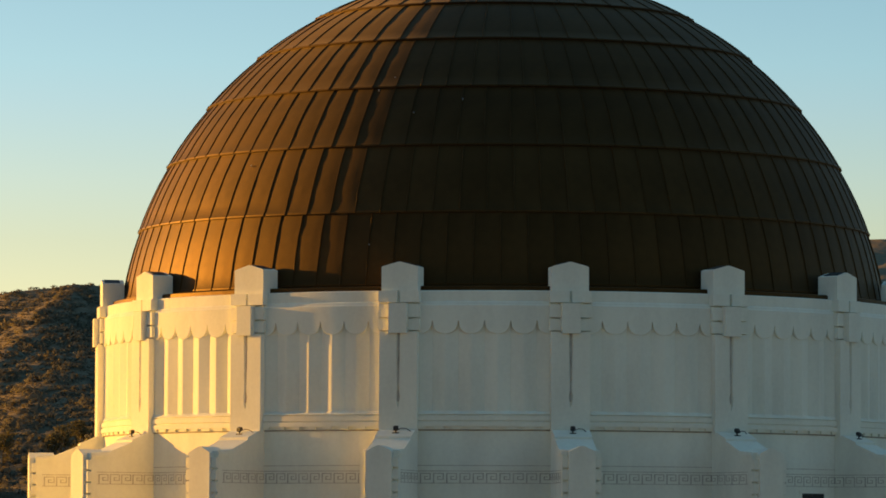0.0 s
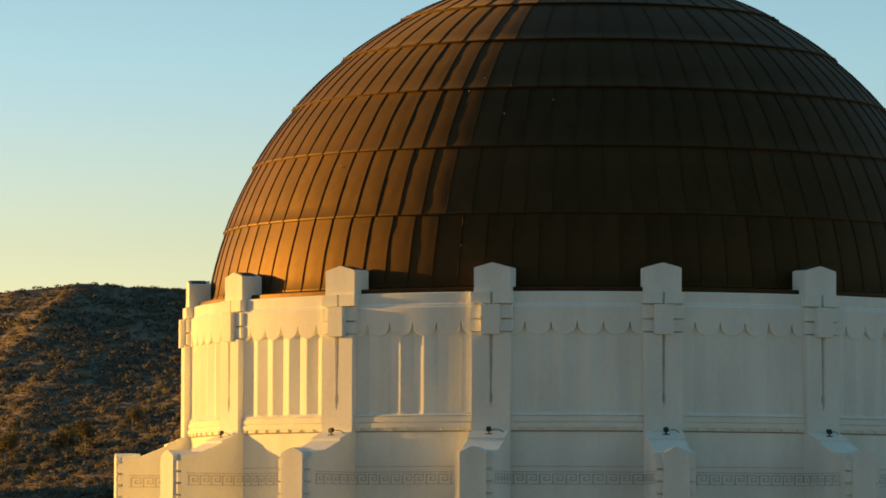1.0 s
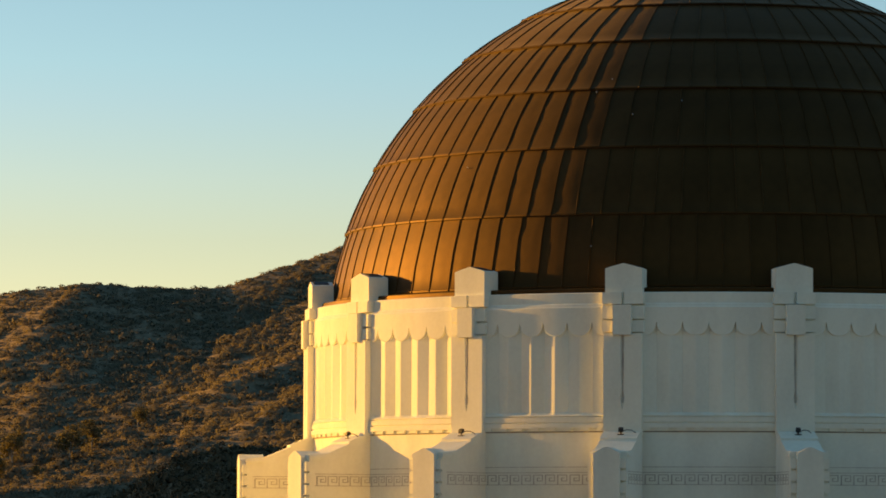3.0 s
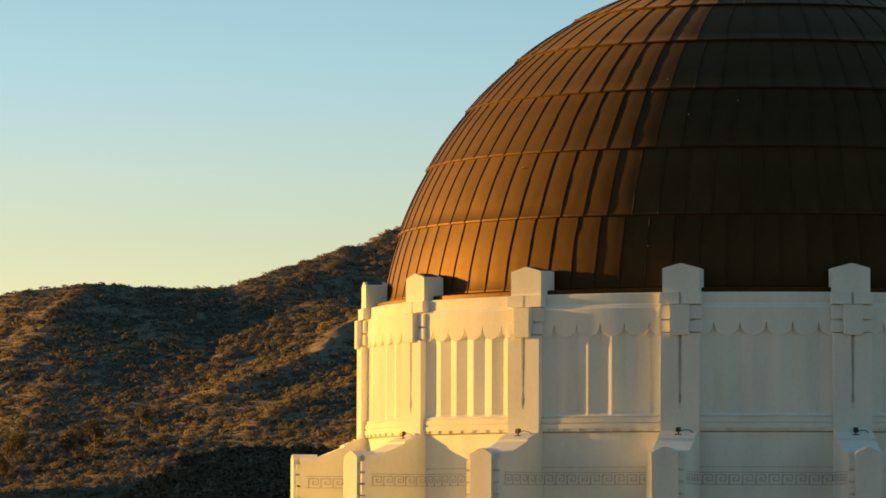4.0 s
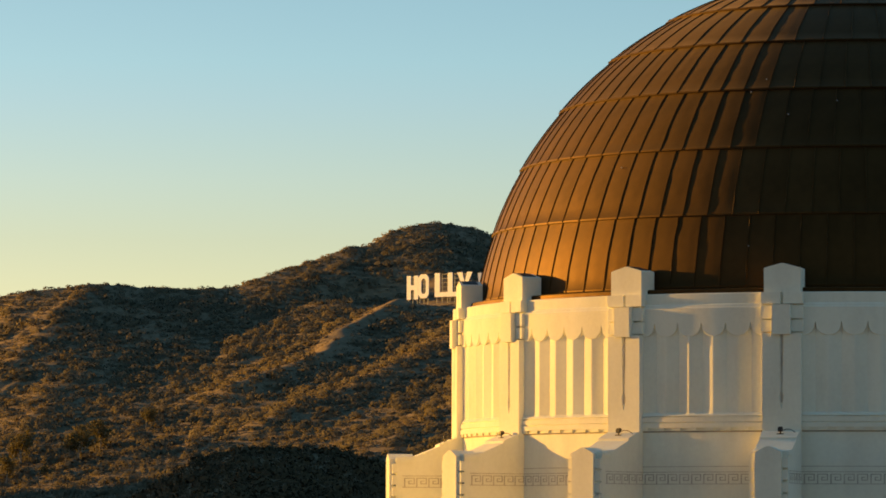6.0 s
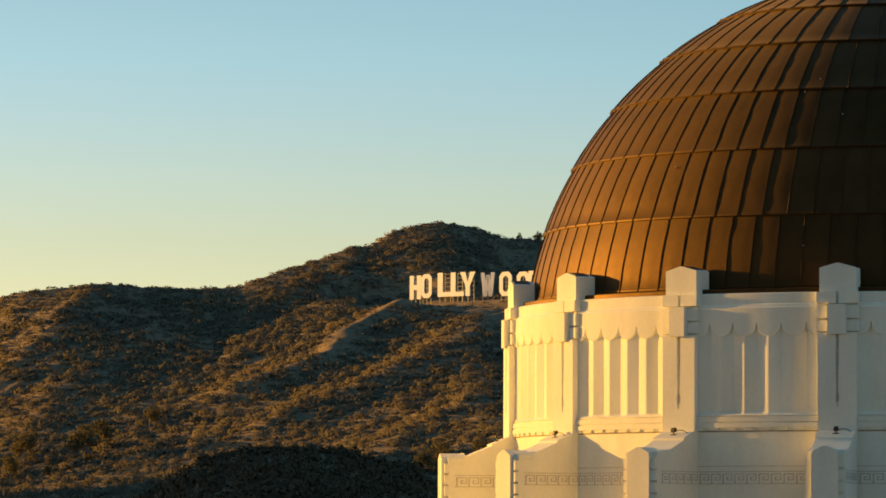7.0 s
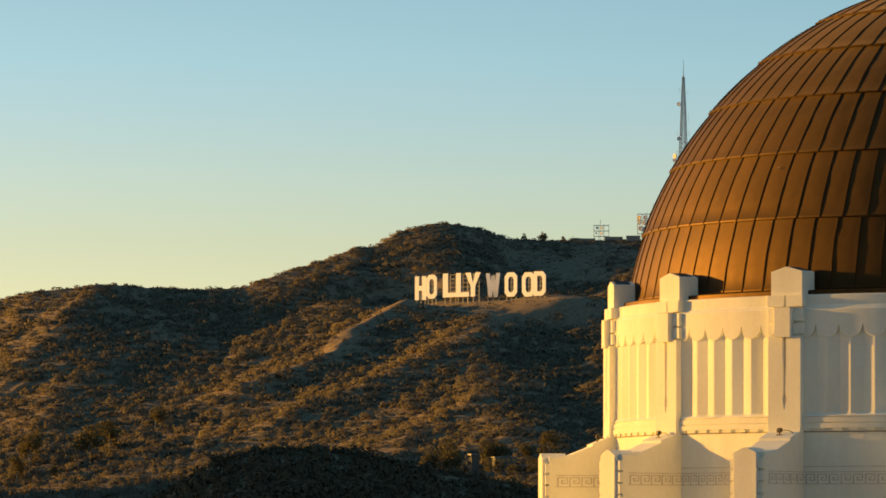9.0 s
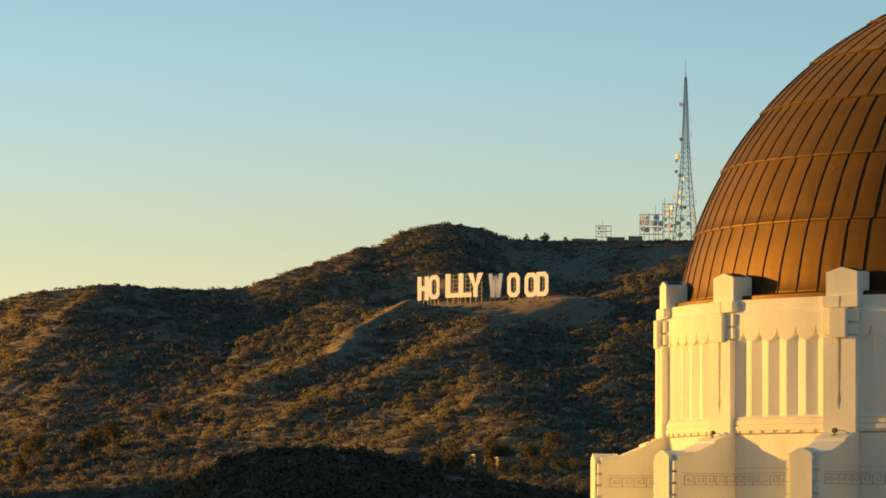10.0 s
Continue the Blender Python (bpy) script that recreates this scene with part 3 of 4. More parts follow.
def sign_letter(ch, x, z, w, h, yaw, y):
    root_l = tagged(new("sign_letter", None), "tall white painted steel letter %s on posts on the hillside" % ch, "sign letter", "hillside sign letters")
    root_l.matrix_world = pose(x, y, EYE + z, 0, 0, yaw)
    s = w * .36
    bm = bmesh.new()
    d = .35

    def bar(*pts):
        add_prism(bm, list(pts), 'y', -d / 2, d / 2)
    if ch == 'H':
        bar((0, 0), (s, 0), (s, h), (0, h))
        bar((w - s, 0), (w, 0), (w, h), (w - s, h))
        bar((s, h * .40), (w - s, h * .40), (w - s, h * .60), (s, h * .60))
    elif ch in 'OD':
        c = w * .24
        outer = [(c, 0), (w - c, 0), (w, c), (w, h - c), (w - c, h), (c, h), (0, h - c), (0, c)]
        if ch == 'D':
            outer = [(0, 0), (w - c, 0), (w, c), (w, h - c), (w - c, h), (0, h), (0, h - c), (0, c)]
        inner = [(w / 2 + (px - w / 2) * .44, h / 2 + (pz - h / 2) * .64) for px, pz in outer]
        n = len(outer)
        for i in range(n):
            j = (i + 1) % n
            if outer[i] != outer[j]:
                bar(outer[i], outer[j], inner[j], inner[i])
    elif ch == 'L':
        bar((0, 0), (s, 0), (s, h), (0, h))
        bar((s, 0), (w, 0), (w, h * .19), (s, h * .19))
    elif ch == 'Y':
        bar((w * .36, 0), (w * .64, 0), (w * .64, h * .42), (w * .36, h * .42))
        bar((w * .36, h * .42), (w * .5, h * .42), (w * .5, h * .55), (s * .95, h), (0, h))
        bar((w * .5, h * .42), (w * .64, h * .42), (w, h), (w - s * .95, h), (w * .5, h * .55))
    elif ch == 'W':
        q = s * .62
        bar((0, h), (w * .20, 0), (w * .20 + q, 0), (q * 1.2, h))
        bar((w * .20, 0), (w * .20 + q, 0), (w * .5 + q * .5, h * .9), (w * .5 - q * .5, h * .9))
        bar((w * .80 - q, 0), (w * .80, 0), (w * .5 + q * .5, h * .9), (w * .5 - q * .5, h * .9))
        bar((w, h), (w * .80, 0), (w * .80 - q, 0), (w - q * 1.2, h))
    bmesh.ops.remove_doubles(bm, verts=bm.verts, dist=.02)
    put("face", bm_mesh("face", bm, M_SIGN), root_l, Matrix.Identity(4))
    for i in range(3):
        bm = bmesh.new()
        px = w * (.12 + .38 * i)
        add_box(bm, px - .13, px + .13, .25, .5, -.2, h * .97)
        p = put("post", bm_mesh("post", bm, M_MAST), root_l, Matrix.Identity(4), "dark steel post")
        bm = bmesh.new()
        add_box(bm, px - .13, px + .13, .24, .5, -5.5, -.2)
        put("leg", bm_mesh("leg", bm, M_STEEL), p, Matrix.Identity(4), "grey steel leg")
    for i in range(6):
        bm = bmesh.new()
        pz = h * (.06 + .175 * i)
        add_box(bm, w * .1, w * .9, .3, .5, pz - .1, pz + .1)
        put("rail", bm_mesh("rail", bm, M_MAST), root_l, Matrix.Identity(4), "grey steel cross rail")
    return root_l


for ch, x, z, w, yaw in (('H', -59.0, 139.4, 8.7, -44), ('O', -52.6, 139.9, 8.0, -44), ('L', -43.5, 140.2, 10.8, -44), ('L', -36.2, 140.1, 9.7, -44), ('Y', -31.2, 140.0, 11.6, -44),
                         ('W', -20.0, 139.2, 9.1, -32), ('O', -9.8, 139.0, 9.3, -44), ('O', -0.5, 138.6, 9.4, -44), ('D', 5.8, 138.8, 8.8, -44)):
    s = (x - SIGN_A[0]) / (SIGN_B[0] - SIGN_A[0])
    sign_letter(ch, x, z, w, 13.1, yaw, SIGN_A[1] + (SIGN_B[1] - SIGN_A[1]) * s)

# ---------------------------------------------------------------- vegetation
def fast_mesh(name, V, F, mat, N):
    me = bpy.data.meshes.new(name)
    me.vertices.add(len(V))
    me.vertices.foreach_set("co", np.ascontiguousarray(V, dtype=np.float32).ravel())
    k = F.shape[1]
    me.loops.add(F.size)
    me.loops.foreach_set("vertex_index", F.astype(np.int32).ravel())
    me.polygons.add(len(F))
    me.polygons.foreach_set("loop_start", np.arange(0, F.size, k, dtype=np.int32))
    me.update(calc_edges=True)
    me.materials.append(mat)
    me.polygons.foreach_set("use_smooth", np.ones(len(F), dtype=bool))
    me.attributes.new("custom_normal", 'FLOAT_VECTOR', 'POINT').data.foreach_set("vector", np.ascontiguousarray(N, dtype=np.float32).ravel())
    me.update()
    return me


def leaf_sprays(rng, C, size, tall, per, leaf=1.0, lie=(0, -.1, .8)):
    """Loose bushes: per small leafy sprays each, scattered through an uneven mound."""
    n = len(C) * per
    d = rng.standard_normal((n, 3))
    d /= np.linalg.norm(d, axis=1)[:, None]
    big, hi = np.repeat(size, per), np.repeat(size * tall, per)
    c = np.repeat(C, per, axis=0) + d * np.stack([big, big, hi], 1) * (rng.uniform(.25, 1, n) ** .5)[:, None]
    a = rng.standard_normal((n, 3))
    a /= np.linalg.norm(a, axis=1)[:, None]
    b = np.cross(a, rng.standard_normal((n, 3)))
    b /= np.linalg.norm(b, axis=1)[:, None]
    w = (big * leaf * rng.uniform(.25, .5, n))[:, None]
    k = rng.uniform(.5, 1.0, (n, 4))
    # the sprays of a bush are shaded as its rounded mound on the slope
    lie = np.asarray(lie, float)
    N = d * .3 + (np.repeat(lie, per, axis=0) if lie.ndim == 2 else lie) + .08 * rng.standard_normal((n, 3))
    N /= np.linalg.norm(N, axis=1)[:, None]
    b *= np.where((np.cross(a, b) * N).sum(1) < 0, -1, 1)[:, None]
    V = np.stack([c + a * w * k[:, 0:1], c + b * w * k[:, 1:2], c - a * w * k[:, 2:3], c - b * w * k[:, 3:4]], 1)
    return V.reshape(-1, 3), np.arange(n * 4).reshape(n, 4), np.repeat(N, 4, axis=0)


def shrubs(name, rng, xs, ys, size, tall, mat, label, per, leaf=1.0):
    """Rounded bushes of leafy sprays that lie round an uneven mound, with lumps and gaps."""
    n, m = len(xs), len(xs) * per
    C = np.stack([xs, ys, ground_height(xs, ys) + size * tall * .15], 1)
    d = rng.standard_normal((m, 3))
    d[:, 2] = np.abs(d[:, 2]) - .25
    d /= np.linalg.norm(d, axis=1)[:, None]
    # three lumps pull each mound out of round
    lump = rng.standard_normal((n, 3, 3))
    lump /= np.linalg.norm(lump, axis=2)[:, :, None]
    lean = np.einsum('nkc,npc->npk', lump, d.reshape(n, per, 3))
    out = (.78 + .22 * np.clip(lean, -.4, 1).sum(2) + rng.uniform(-.18, .12, (n, per))).reshape(m)
    big = np.repeat(size, per)
    c = np.repeat(C, per, axis=0) + d * np.stack([big, big, big * np.repeat(tall, per)], 1) * out[:, None]
    face = d + .25 * rng.standard_normal((m, 3))
    face /= np.linalg.norm(face, axis=1)[:, None]
    a = np.cross(face, rng.standard_normal((m, 3)))
    a /= np.linalg.norm(a, axis=1)[:, None]
    b = np.cross(face, a)
    w = (big * leaf * rng.uniform(.22, .42, m))[:, None]
    k = rng.uniform(.55, 1.0, (m, 4))
    gx = (ground_height(xs + 4, ys) - ground_height(xs - 4, ys)) / 8
    gy = (ground_height(xs, ys + 4) - ground_height(xs, ys - 4)) / 8
    N = d * .27 + .8 * np.repeat(np.stack([-gx, -gy, np.ones(n)], 1), per, axis=0)
    N /= np.linalg.norm(N, axis=1)[:, None]
    V = np.stack([c + a * w * k[:, 0:1], c + b * w * k[:, 1:2], c - a * w * k[:, 2:3], c - b * w * k[:, 3:4]], 1)
    return tagged(new(name, fast_mesh(name, V.reshape(-1, 3), np.arange(m * 4).reshape(m, 4), mat, np.repeat(N, 4, axis=0))), label, "shrubs", kind="stuff")


rng = np.random.default_rng(4)
sky_x, sky_y = [p[0] for p in SKYLINE], [p[2] for p in SKYLINE]


HOUSES = [(-24.4, 1915), (-11.5, 1930), (-3.0, 1905), (17.5, 1915)]


def slope_places(rng, n, bare):
    """Places on the far slope: thick in the hollows, thin on the crests of the spurs and on the bench of the sign."""
    xs, ys = rng.uniform(-322, 135, n), rng.uniform(1700, 2885, n)
    top = np.interp(xs, sky_x, sky_y)
    cover = .8 * fbm(xs / 30, ys / 60, 3, 11) + .4 * fbm(xs / 9, ys / 14, 2, 12)
    crest = sum(2 * ground_height(xs, ys) - ground_height(xs + q, ys) - ground_height(xs - q, ys) for q in (7, 14, 24)) / 3
    cover -= .09 * np.clip(crest, -2, 3)
    cover -= .8 * np.exp(-(along(xs, ys, SPURS[0][0][:4]) / 9) ** 2) + .5 * np.exp(-(along(xs, ys, SPURS[1][0][:3]) / 8) ** 2)
    sx = np.clip((xs - SIGN_A[0]) / (SIGN_B[0] - SIGN_A[0]), 0, 1)
    below = SIGN_A[1] + (SIGN_B[1] - SIGN_A[1]) * sx - ys
    cover -= 1.1 * smooth(-22, -8, below) * (1 - smooth(40, 110, below)) * smooth(-92, -80, xs) * (1 - smooth(30, 60, xs))
    cover -= .8 * smooth(-22, -6, xs) * (1 - smooth(90, 130, xs)) * smooth(2640, 2690, ys) * (1 - smooth(2850, 2870, ys))
    keep = (cover + .22 * rng.standard_normal(n) > bare) & (ys < top + 6) & (along(xs, ys, [SIGN_A, SIGN_B]) > 12)
    foot = np.interp(xs, [-320, 0, 200], [2150, 1850, 1800])
    keep &= (ys > foot) | (np.abs(xs) < 60)
    for hx, hy in HOUSES:
        keep &= np.hypot(xs - hx, ys - hy + 6) > 9
    return xs[keep], ys[keep], top[keep]


xs, ys, top = slope_places(rng, 70000, -1.0)
size = np.exp(rng.normal(-.05, .35, len(xs))).clip(.45, 1.7)
shrubs("chaparral", rng, xs, ys, size, rng.uniform(.18, .34, len(xs)), M_SHRUB, "olive and brown chaparral shrubs covering the hillside", 8, 1.3)
xs, ys, top = slope_places(rng, 19000, -.5)
size = np.exp(rng.normal(1.02, .4, len(xs))).clip(1.3, 5.4)
size = np.where(ys > top - 40, np.minimum(size, 2.3), size)
shrubs("scrub_oak", rng, xs, ys, size, rng.uniform(.4, .75, len(xs)), M_OAK, "rounded dark green-brown scrub oaks thick on the hillside", 44, .62)
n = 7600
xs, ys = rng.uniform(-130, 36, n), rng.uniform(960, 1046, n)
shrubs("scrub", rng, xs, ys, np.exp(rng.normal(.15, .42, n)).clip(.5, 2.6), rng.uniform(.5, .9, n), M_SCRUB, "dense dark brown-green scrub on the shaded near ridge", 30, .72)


def tree(x, y, h, wide, mat, label, seed):
    """A tapered trunk with limbs, and a crown of many small clumps in uneven lobes."""
    rng = np.random.default_rng(seed)
    z = float(ground_height(x, y))
    root_t = tagged(new("tree"), label, "tree", "trees on the hillside")
    root_t.location = (x, y, z)
    bm = bmesh.new()
    top = Vector((rng.uniform(-.1, .1) * h, 0, h * .55))
    for i in range(4):
        p, q = Vector((0, 0, -.4)).lerp(top, i / 4), Vector((0, 0, -.4)).lerp(top, (i + 1) / 4)
        beam(bm, p, q, h * .055 * (1 - .16 * i), 7)
    tips = []
    for i in range(10):
        a = rng.uniform(0, 6.28)
        b = Vector((0, 0, 0)).lerp(top, rng.uniform(.4, 1))
        e = b + Vector((math.cos(a) * wide * rng.uniform(.3, .8), math.sin(a) * wide * rng.uniform(.3, .8), h * rng.uniform(.0, .38)))
        beam(bm, b, e, h * .02, 5)
        tips.append(e)
    put("trunk", bm_mesh("trunk", bm, M_BARK), root_t, Matrix.Identity(4), "pale grey trunk with limbs")
    C, S = [], []
    for e in tips + [top + Vector((0, 0, h * .2))]:
        for _ in range(26):
            d = rng.standard_normal(3)
            d /= np.linalg.norm(d)
            C.append(np.array(e) + d * np.array([wide * .42, wide * .42, h * .16]) * rng.uniform(.3, 1) ** .5)
            S.append(h * rng.uniform(.045, .1))
    V, F, N = leaf_sprays(rng, np.array(C), np.array(S), np.ones(len(S)) * .8, 7)
    put("crown", fast_mesh("crown", V, F, mat, N), root_t, Matrix.Identity(4), "open uneven crown of small leaf clumps")


RIDGE_TREE = "small dark tree on the crest of the ridge"
OAK, GUM = "broad olive green tree with a pale trunk among the chaparral", "tall brownish gum tree on the lower slope"
for i, (x, y, h, w, mat, lab) in enumerate(((-262, 2236, 15, 5, M_LEAF, OAK), (-236, 2166, 13, 5.5, M_LEAF, OAK), (-232, 2196, 18, 7, M_LEAF, GUM), (-205, 2190, 19, 8, M_LEAF, OAK),
                                            (-196, 2212, 16, 6, M_LEAF, GUM), (-250, 2162, 9, 5, M_LEAF, OAK), (-217, 2160, 7, 3.5, M_LEAF, "small yellow-green tree on the lower slope"), (-178, 2258, 12, 5, M_LEAF, OAK),
                                            (-37, 1930, 16, 7, M_LEAF, GUM), (-31.5, 1922, 13, 5.5, M_LEAF, GUM), (-42, 1950, 11, 5, M_LEAF, OAK), (-18.5, 1945, 13, 4.5, M_LEAF, OAK), (-13.5, 1950, 12, 4, M_LEAF, GUM),
                                            (-2, 1935, 10, 5, M_LEAF, OAK), (8, 1960, 12, 5, M_LEAF, OAK),
                                            (-15, 1898, 8, 4.5, M_LEAF, OAK), (-7, 1890, 7, 4, M_LEAF, OAK), (1, 1888, 8, 5, M_LEAF, OAK), (9, 1892, 8, 4.5, M_LEAF, OAK), (17, 1895, 7, 4, M_LEAF, OAK), (2.5, 2870, 4.4, 1.8, M_LEAF, RIDGE_TREE), (12.0, 2870, 4.8, 2.6, M_LEAF, RIDGE_TREE), (14.5, 2870, 6.4, 1.9, M_LEAF, RIDGE_TREE), (26, 2872, 3.8, 1.4, M_LEAF, RIDGE_TREE))):
    tree(x, y, h, w, mat, lab, 20 + i)


# ---------------------------------------------------------------- houses on the lower slope
def house(x, y, yaw, w, d, h, label, panes):
    z = float(ground_height(x, y))
    r = tagged(new("house"), label, "house", "houses on the lower slope")
    r.matrix_world = pose(x, y, z - .6, 0, 0, yaw)
    bm = bmesh.new()
    add_box(bm, -w / 2, w / 2, -d / 2, d / 2, 0, h)
    put("wall", bm_mesh("wall", bm, M_STUCCO, .04), r, Matrix.Identity(4))
    bm = bmesh.new()
    add_box(bm, -w / 2 - .4, w / 2 + .4, -d / 2 - .4, d / 2 + .4, h, h + .3)
    put("roof", bm_mesh("roof", bm, M_STEEL, .05), r, Matrix.Identity(4), "flat grey roof slab")
    cols, rows = panes
    for i in range(cols):
        for j in range(rows):
            px, pz = -w / 2 + w * (i + .5) / cols, 1.2 + (h - 1.2) * (j + .5) / rows
            a, b = w / cols * .36, (h - 1.2) / rows * .36
            bm = bmesh.new()
            add_box(bm, px - a, px + a, -d / 2 - .06, -d / 2 + .05, pz - b, pz + b)
            wi = put("window", bm_mesh("window", bm, M_STEEL, .015), r, Matrix.Identity(4), "grey framed window")
            bm = bmesh.new()
            add_box(bm, px - a * .86, px + a * .86, -d / 2 - .075, -d / 2 - .055, pz - b * .88, pz + b * .88)
            put("pane", bm_mesh("pane", bm, M_GLASS), wi, Matrix.Identity(4), "dark reflecting glass")


house(-24.4, 1915, -66, 4.2, 3.2, 10.4, "narrow tall pale house lit by the low sun", (3, 4))
house(-11.5, 1930, 12, 9.0, 6.0, 6.0, "grey flat-roofed house in the shade of trees", (4, 2))
house(-3.0, 1905, -8, 12.0, 5.0, 4.0, "low pale stucco house on the lower slope", (5, 1))
house(17.5, 1915, -12, 8.0, 5.0, 3.6, "low pale stucco house on the lower slope", (3, 1))


# ---------------------------------------------------------------- antennas on the summit
def dish(bm, x, y, z, r, yaw):
    """A drum-shaped microwave dish that faces -y, turned by yaw."""
    m = pose(x, y, z, 0, 0, yaw)
    rings = []
    for rr, dy in ((.05, -.25 * r), (.75 * r, -.38 * r), (r, -.35 * r), (r, .1 * r), (.55 * r, .4 * r), (.05, .5 * r)):
        rings.append([bm.verts.new(m @ Vector((rr * math.cos(t), dy, rr * math.sin(t)))) for t in [math.pi * i / 7 for i in range(14)]])
    for p, q in zip(rings, rings[1:]):
        for i in range(14):
            j = (i + 1) % 14
            bm.faces.new((p[i], q[i], q[j], p[j]))
    bm.faces.new(rings[0][::-1])
    bm.faces.new(rings[-1])


def dishes(root_d, spots, rng):
    for x, y, z, r in spots:
        bm = bmesh.new()
        yaw = rng.uniform(-70, -5)
        dish(bm, x, y, z, r, yaw)
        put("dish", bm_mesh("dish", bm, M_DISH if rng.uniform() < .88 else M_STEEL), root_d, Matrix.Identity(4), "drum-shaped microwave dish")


TOWER_Z = [0, 20, 41, 62, 83, 99]
TOWER_W = [14.3, 10.2, 6.5, 4.1, 2.7, 1.3]


def radio_mast(x, y):
    r = tagged(new("radio_mast"), "tall tapering steel lattice radio mast hung with microwave dishes", "radio mast")
    r.location = (x, y, float(ground_height(x, y)))
    yaw = radians(24)

    def leg(i, z):
        w = np.interp(z, TOWER_Z, TOWER_W) / 2
        a = yaw + math.pi / 2 * i
        return Vector((w * math.cos(a) * 1.15, w * math.sin(a) * 1.15, z))
    for i in range(4):
        bm = bmesh.new()
        for z0, z1 in zip(TOWER_Z, TOWER_Z[1:]):
            beam(bm, leg(i, z0), leg(i, z1), .55 - z0 * .0032, 5)
        put("leg", bm_mesh("leg", bm, M_MAST), r, Matrix.Identity(4))
    bm = bmesh.new()
    z = 0.0
    while z < 98:
        st = max(1.6, .55 * np.interp(z, TOWER_Z, TOWER_W))
        z1 = min(z + st, 98.8)
        for i in range(4):
            j = (i + 1) % 4
            beam(bm, leg(i, z), leg(j, z1), .20, 3)
            beam(bm, leg(j, z), leg(i, z1), .20, 3)
            beam(bm, leg(i, z1), leg(j, z1), .22, 3)
        z = z1
    put("bracing", bm_mesh("bracing", bm, M_MAST), r, Matrix.Identity(4))
    bm = bmesh.new()
    beam(bm, (0, 0, 97), (0, 0, 102), .5, 6)
    beam(bm, (0, 0, 102), (0, 0, 109), .3, 6)
    put("spire", bm_mesh("spire", bm, M_MAST), r, Matrix.Identity(4), "slim antenna spire")
    rng = np.random.default_rng(3)
    for i in range(14):
        z = rng.uniform(22, 94)
        a = rng.choice([0, math.pi]) + rng.uniform(-.3, .3)
        w = np.interp(z, TOWER_Z, TOWER_W) / 2
        bm = bmesh.new()
        beam(bm, (w * math.cos(a), 0, z), ((w + 1.6) * math.cos(a), 0, z), .12, 3)
        beam(bm, ((w + 1.6) * math.cos(a), 0, z - 1.2), ((w + 1.6) * math.cos(a), 0, z + 1.8), .14, 4)
        put("whip_antenna", bm_mesh("whip_antenna", bm, M_MAST), r, Matrix.Identity(4))
    spots = [(-2.9, -3, 82, 1.25), (-2.7, -3, 61, 1.25), (-4.9, -2, 50.5, 1.7), (-5.4, -2, 48, 1.1), (-5.6, -2, 41.5, 1.0), (-3.4, -4, 39, 1.25), (-1.1, -4, 36.8, 1.25),
             (-7.2, -2, 26, 1.0), (-8.2, -2, 19.5, 1.6), (-10.6, -2, 16, 1.6), (-3.4, -5, 28.6, 1.1), (-.9, -5, 26, 1.0), (-3.3, -5, 23.2, 1.2), (-2.9, -6, 19.6, 1.2), (-.6, -6, 19.8, 1.1),
             (-9.6, -3, 9.0, 1.6), (-9.5, -3, 5.0, 1.1), (-2.0, -7, 12.4, 1.2), (-4.8, -7, 10, 1.3), (-3.4, -8, 2.8, 1.5), (5.0, -3, 15.8, 1.3), (5.4, -3, 12.6, 1.5), (1.4, -6, 9.7, 1.2)]
    dishes(r, spots, rng)


def dish_rack(x, y, w, h, cols, rows, size, label, seed, masts):
    r = tagged(new("antenna_rack"), label, "antenna rack")
    r.location = (x, y, float(ground_height(x, y)))
    rng = np.random.default_rng(seed)
    for i in range(cols + 1):
        for dy in (0, 3.0):
            bm = bmesh.new()
            px = -w / 2 + w * i / cols
            beam(bm, (px, dy, -1.5), (px, dy, h * rng.uniform(.94, 1.04)), .3, 4)
            put("post", bm_mesh("post", bm, M_MAST), r, Matrix.Identity(4))
    for j in range(rows + 1):
        bm = bmesh.new()
        pz = h * (.25 + .72 * j / rows)
        beam(bm, (-w / 2, 0, pz), (w / 2, 0, pz), .3, 4)
        beam(bm, (-w / 2, 3, pz), (w / 2, 3, pz), .3, 4)
        put("rail", bm_mesh("rail", bm, M_MAST), r, Matrix.Identity(4))
    for px, mh in masts:
        bm = bmesh.new()
        beam(bm, (px, 1, 0), (px, 1, mh), .24, 5)
        put("antenna_pole", bm_mesh("antenna_pole", bm, M_MAST), r, Matrix.Identity(4))
    spots = []
    for i in range(cols):
        for j in range(rows):
            if rng.uniform() < .85:
                spots.append((-w / 2 + w * (i + .5 + rng.uniform(-.2, .2)) / cols, -.9, h * (.36 + .62 * (j + .3 + rng.uniform(-.1, .1)) / rows), size * rng.uniform(.75, 1.15)))
    dishes(r, spots, rng)


radio_mast(98.6, 2880)
dish_rack(78.0, 2878, 14, 16.5, 5, 3, 1.5, "steel rack crowded with round microwave dishes", 6, [(2.5, 22)])
dish_rack(89, 2884, 8, 23, 2, 4, 1.15, "tall steel frame with microwave dishes and a crossbeam", 8, [(-3, 26), (2, 25)])
dish_rack(49.2, 2880, 9, 9.2, 3, 2, .8, "open steel antenna frame on the ridge", 9, [(-.6, 12.5)])


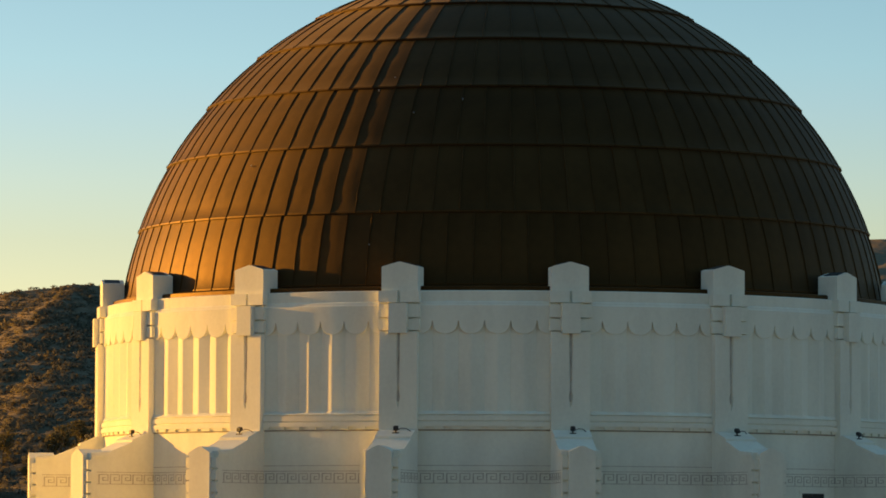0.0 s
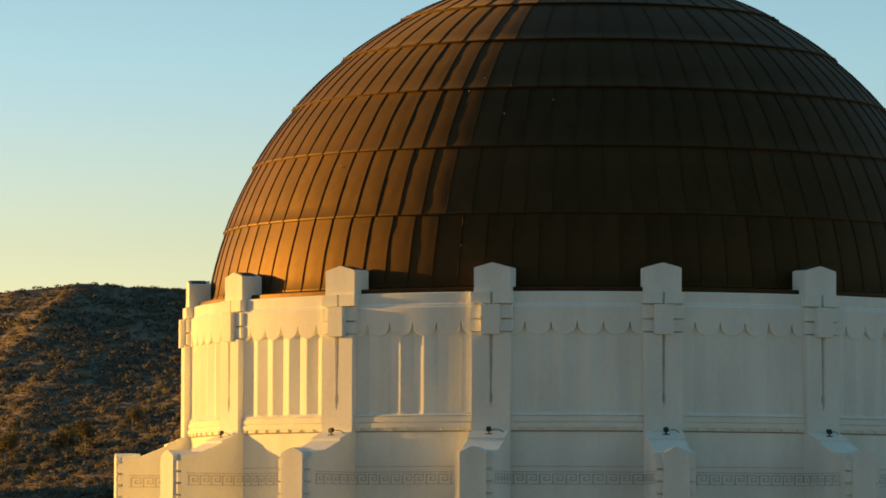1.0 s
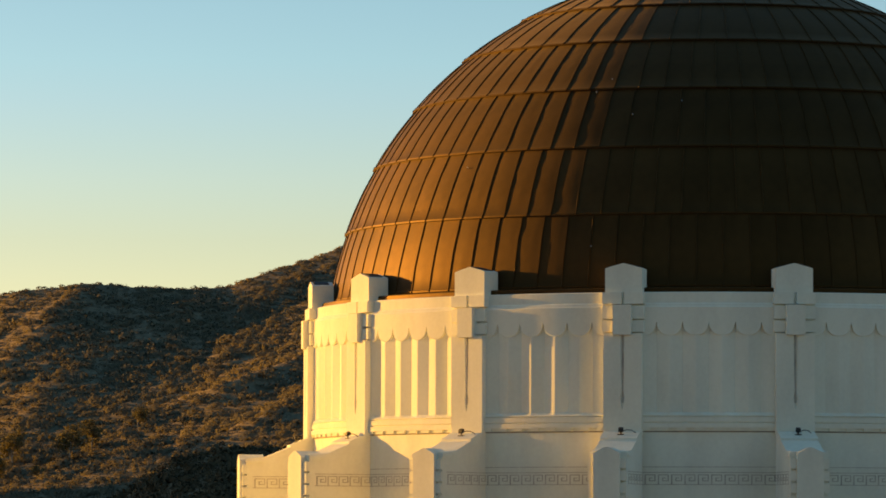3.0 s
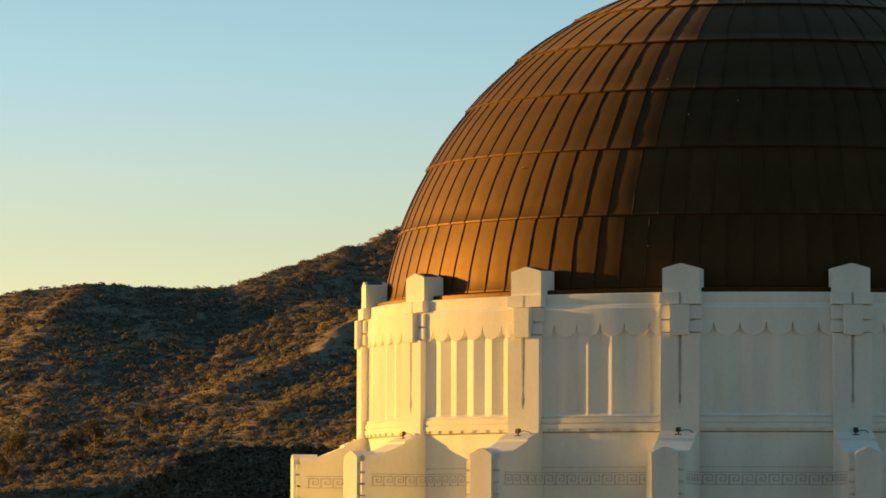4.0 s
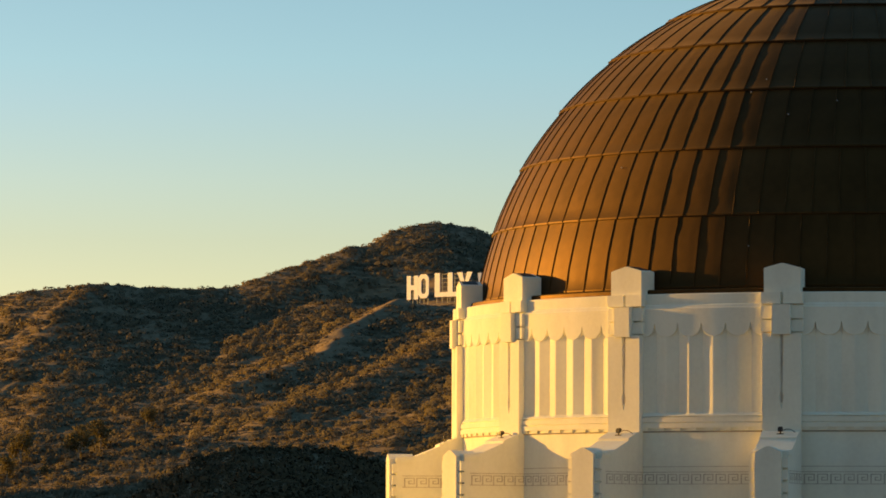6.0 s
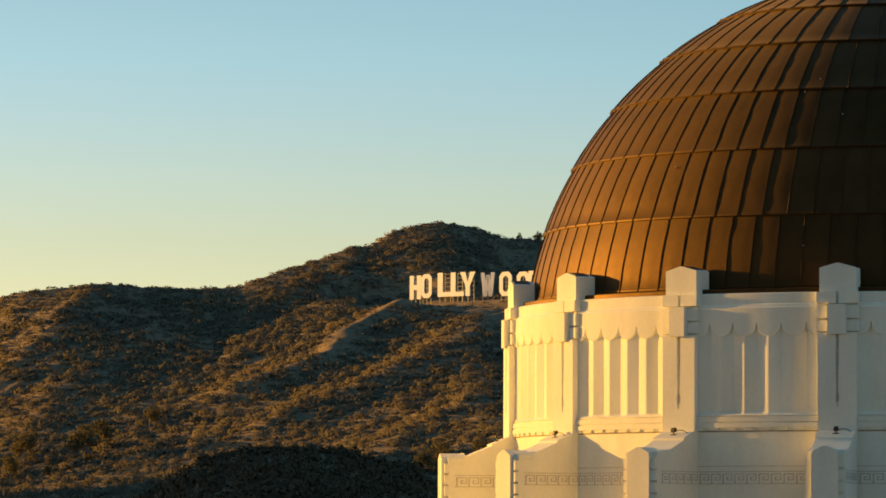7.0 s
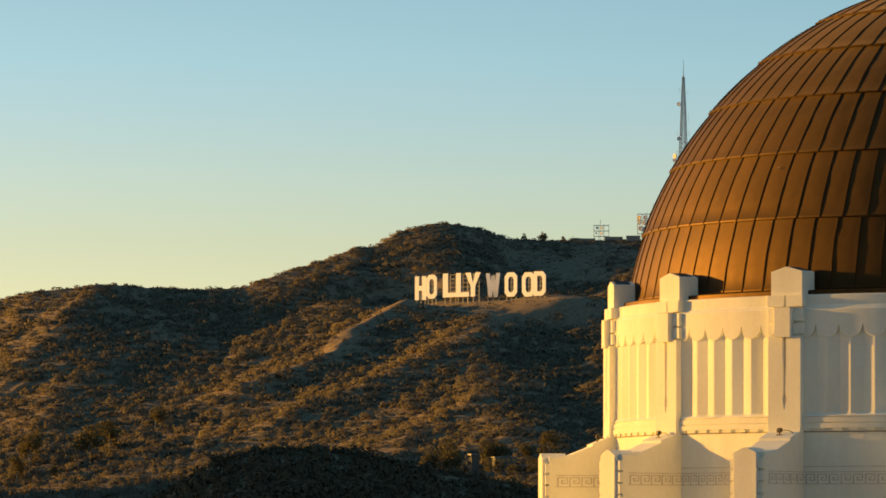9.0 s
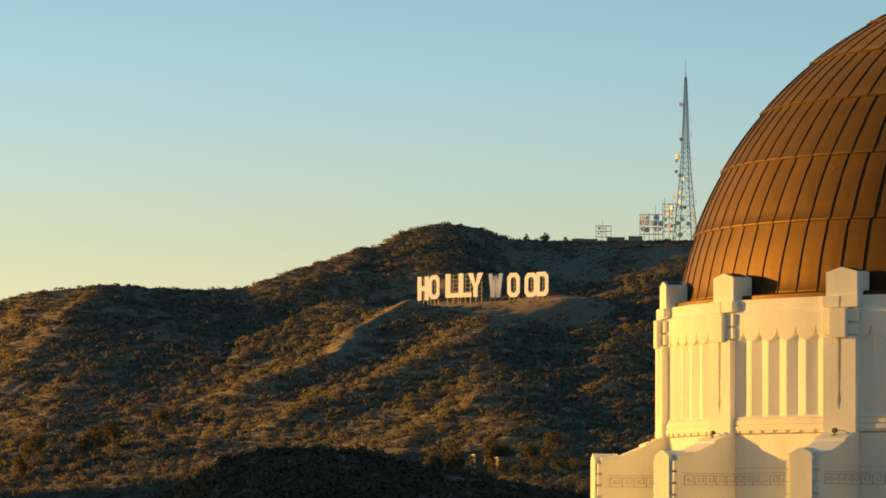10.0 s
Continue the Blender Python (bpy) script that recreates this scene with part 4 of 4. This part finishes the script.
def ridge_hut(x, y, w, h, label):
    r = tagged(new("equipment_hut"), label, "hut", "equipment huts on the ridge")
    r.location = (x, y, float(ground_height(x, y)) - .5)
    bm = bmesh.new()
    add_box(bm, -w / 2, w / 2, -2, 2, 0, h)
    put("wall", bm_mesh("wall", bm, M_HUT, .05), r, Matrix.Identity(4))
    bm = bmesh.new()
    add_box(bm, -w / 2 - .2, w / 2 + .2, -2.2, 2.2, h, h + .25)
    put("roof", bm_mesh("roof", bm, M_HUT, .03), r, Matrix.Identity(4), "flat roof slab")


ridge_hut(56.5, 2878, 10.8, 2.6, "long low brown-grey equipment hut on the ridge")
ridge_hut(68.3, 2876, 8.3, 3.3, "square brown equipment hut on the ridge")
ridge_hut(38, 2880, 15, 1.3, "long low wall of a reservoir on the ridge")


# ---------------------------------------------------------------- floodlights at the pilasters' feet
def floodlight(k):
    r = tagged(new("floodlight"), "small dark floodlight with a cable on the sloping buttress top", "floodlight", "floodlights round the drum")
    r.matrix_world = UP @ pose(0, 0, 0, 0, 0, AXIS0 + 22.5 * k) @ pose(.02, -13.86, 1.675)
    bm = bmesh.new()
    add_box(bm, -.10, .10, -.05, .05, 0.0, .03)
    beam(bm, (0, 0, .02), (0, 0, .12), .05, 6)
    beam(bm, (-.075, 0, .10), (-.075, 0, .18), .018)
    beam(bm, (.075, 0, .10), (.075, 0, .18), .018)
    put("bracket", bm_mesh("bracket", bm, M_BLACK), r, Matrix.Identity(4))
    bm = bmesh.new()
    add_prism(bm, [(-.07, .12), (-.04, .085), (.06, .12), (.08, .21), (.02, .24), (-.06, .20)], 'x', -.065, .065)
    put("housing", bm_mesh("housing", bm, M_BLACK, .01), r, Matrix.Identity(4), "dark cast housing")
    bm = bmesh.new()
    pts = [Vector((.06, .0, .12)), Vector((.18, .02, .16)), Vector((.32, .06, .15)), Vector((.42, .12, .08)), Vector((.46, .17, .02))]
    for p, q in zip(pts, pts[1:]):
        beam(bm, p, q, .025, 5)
    put("cable", bm_mesh("cable", bm, M_BLACK), r, Matrix.Identity(4), "thin black cable")


for k in range(-4, 5):
    floodlight(k)
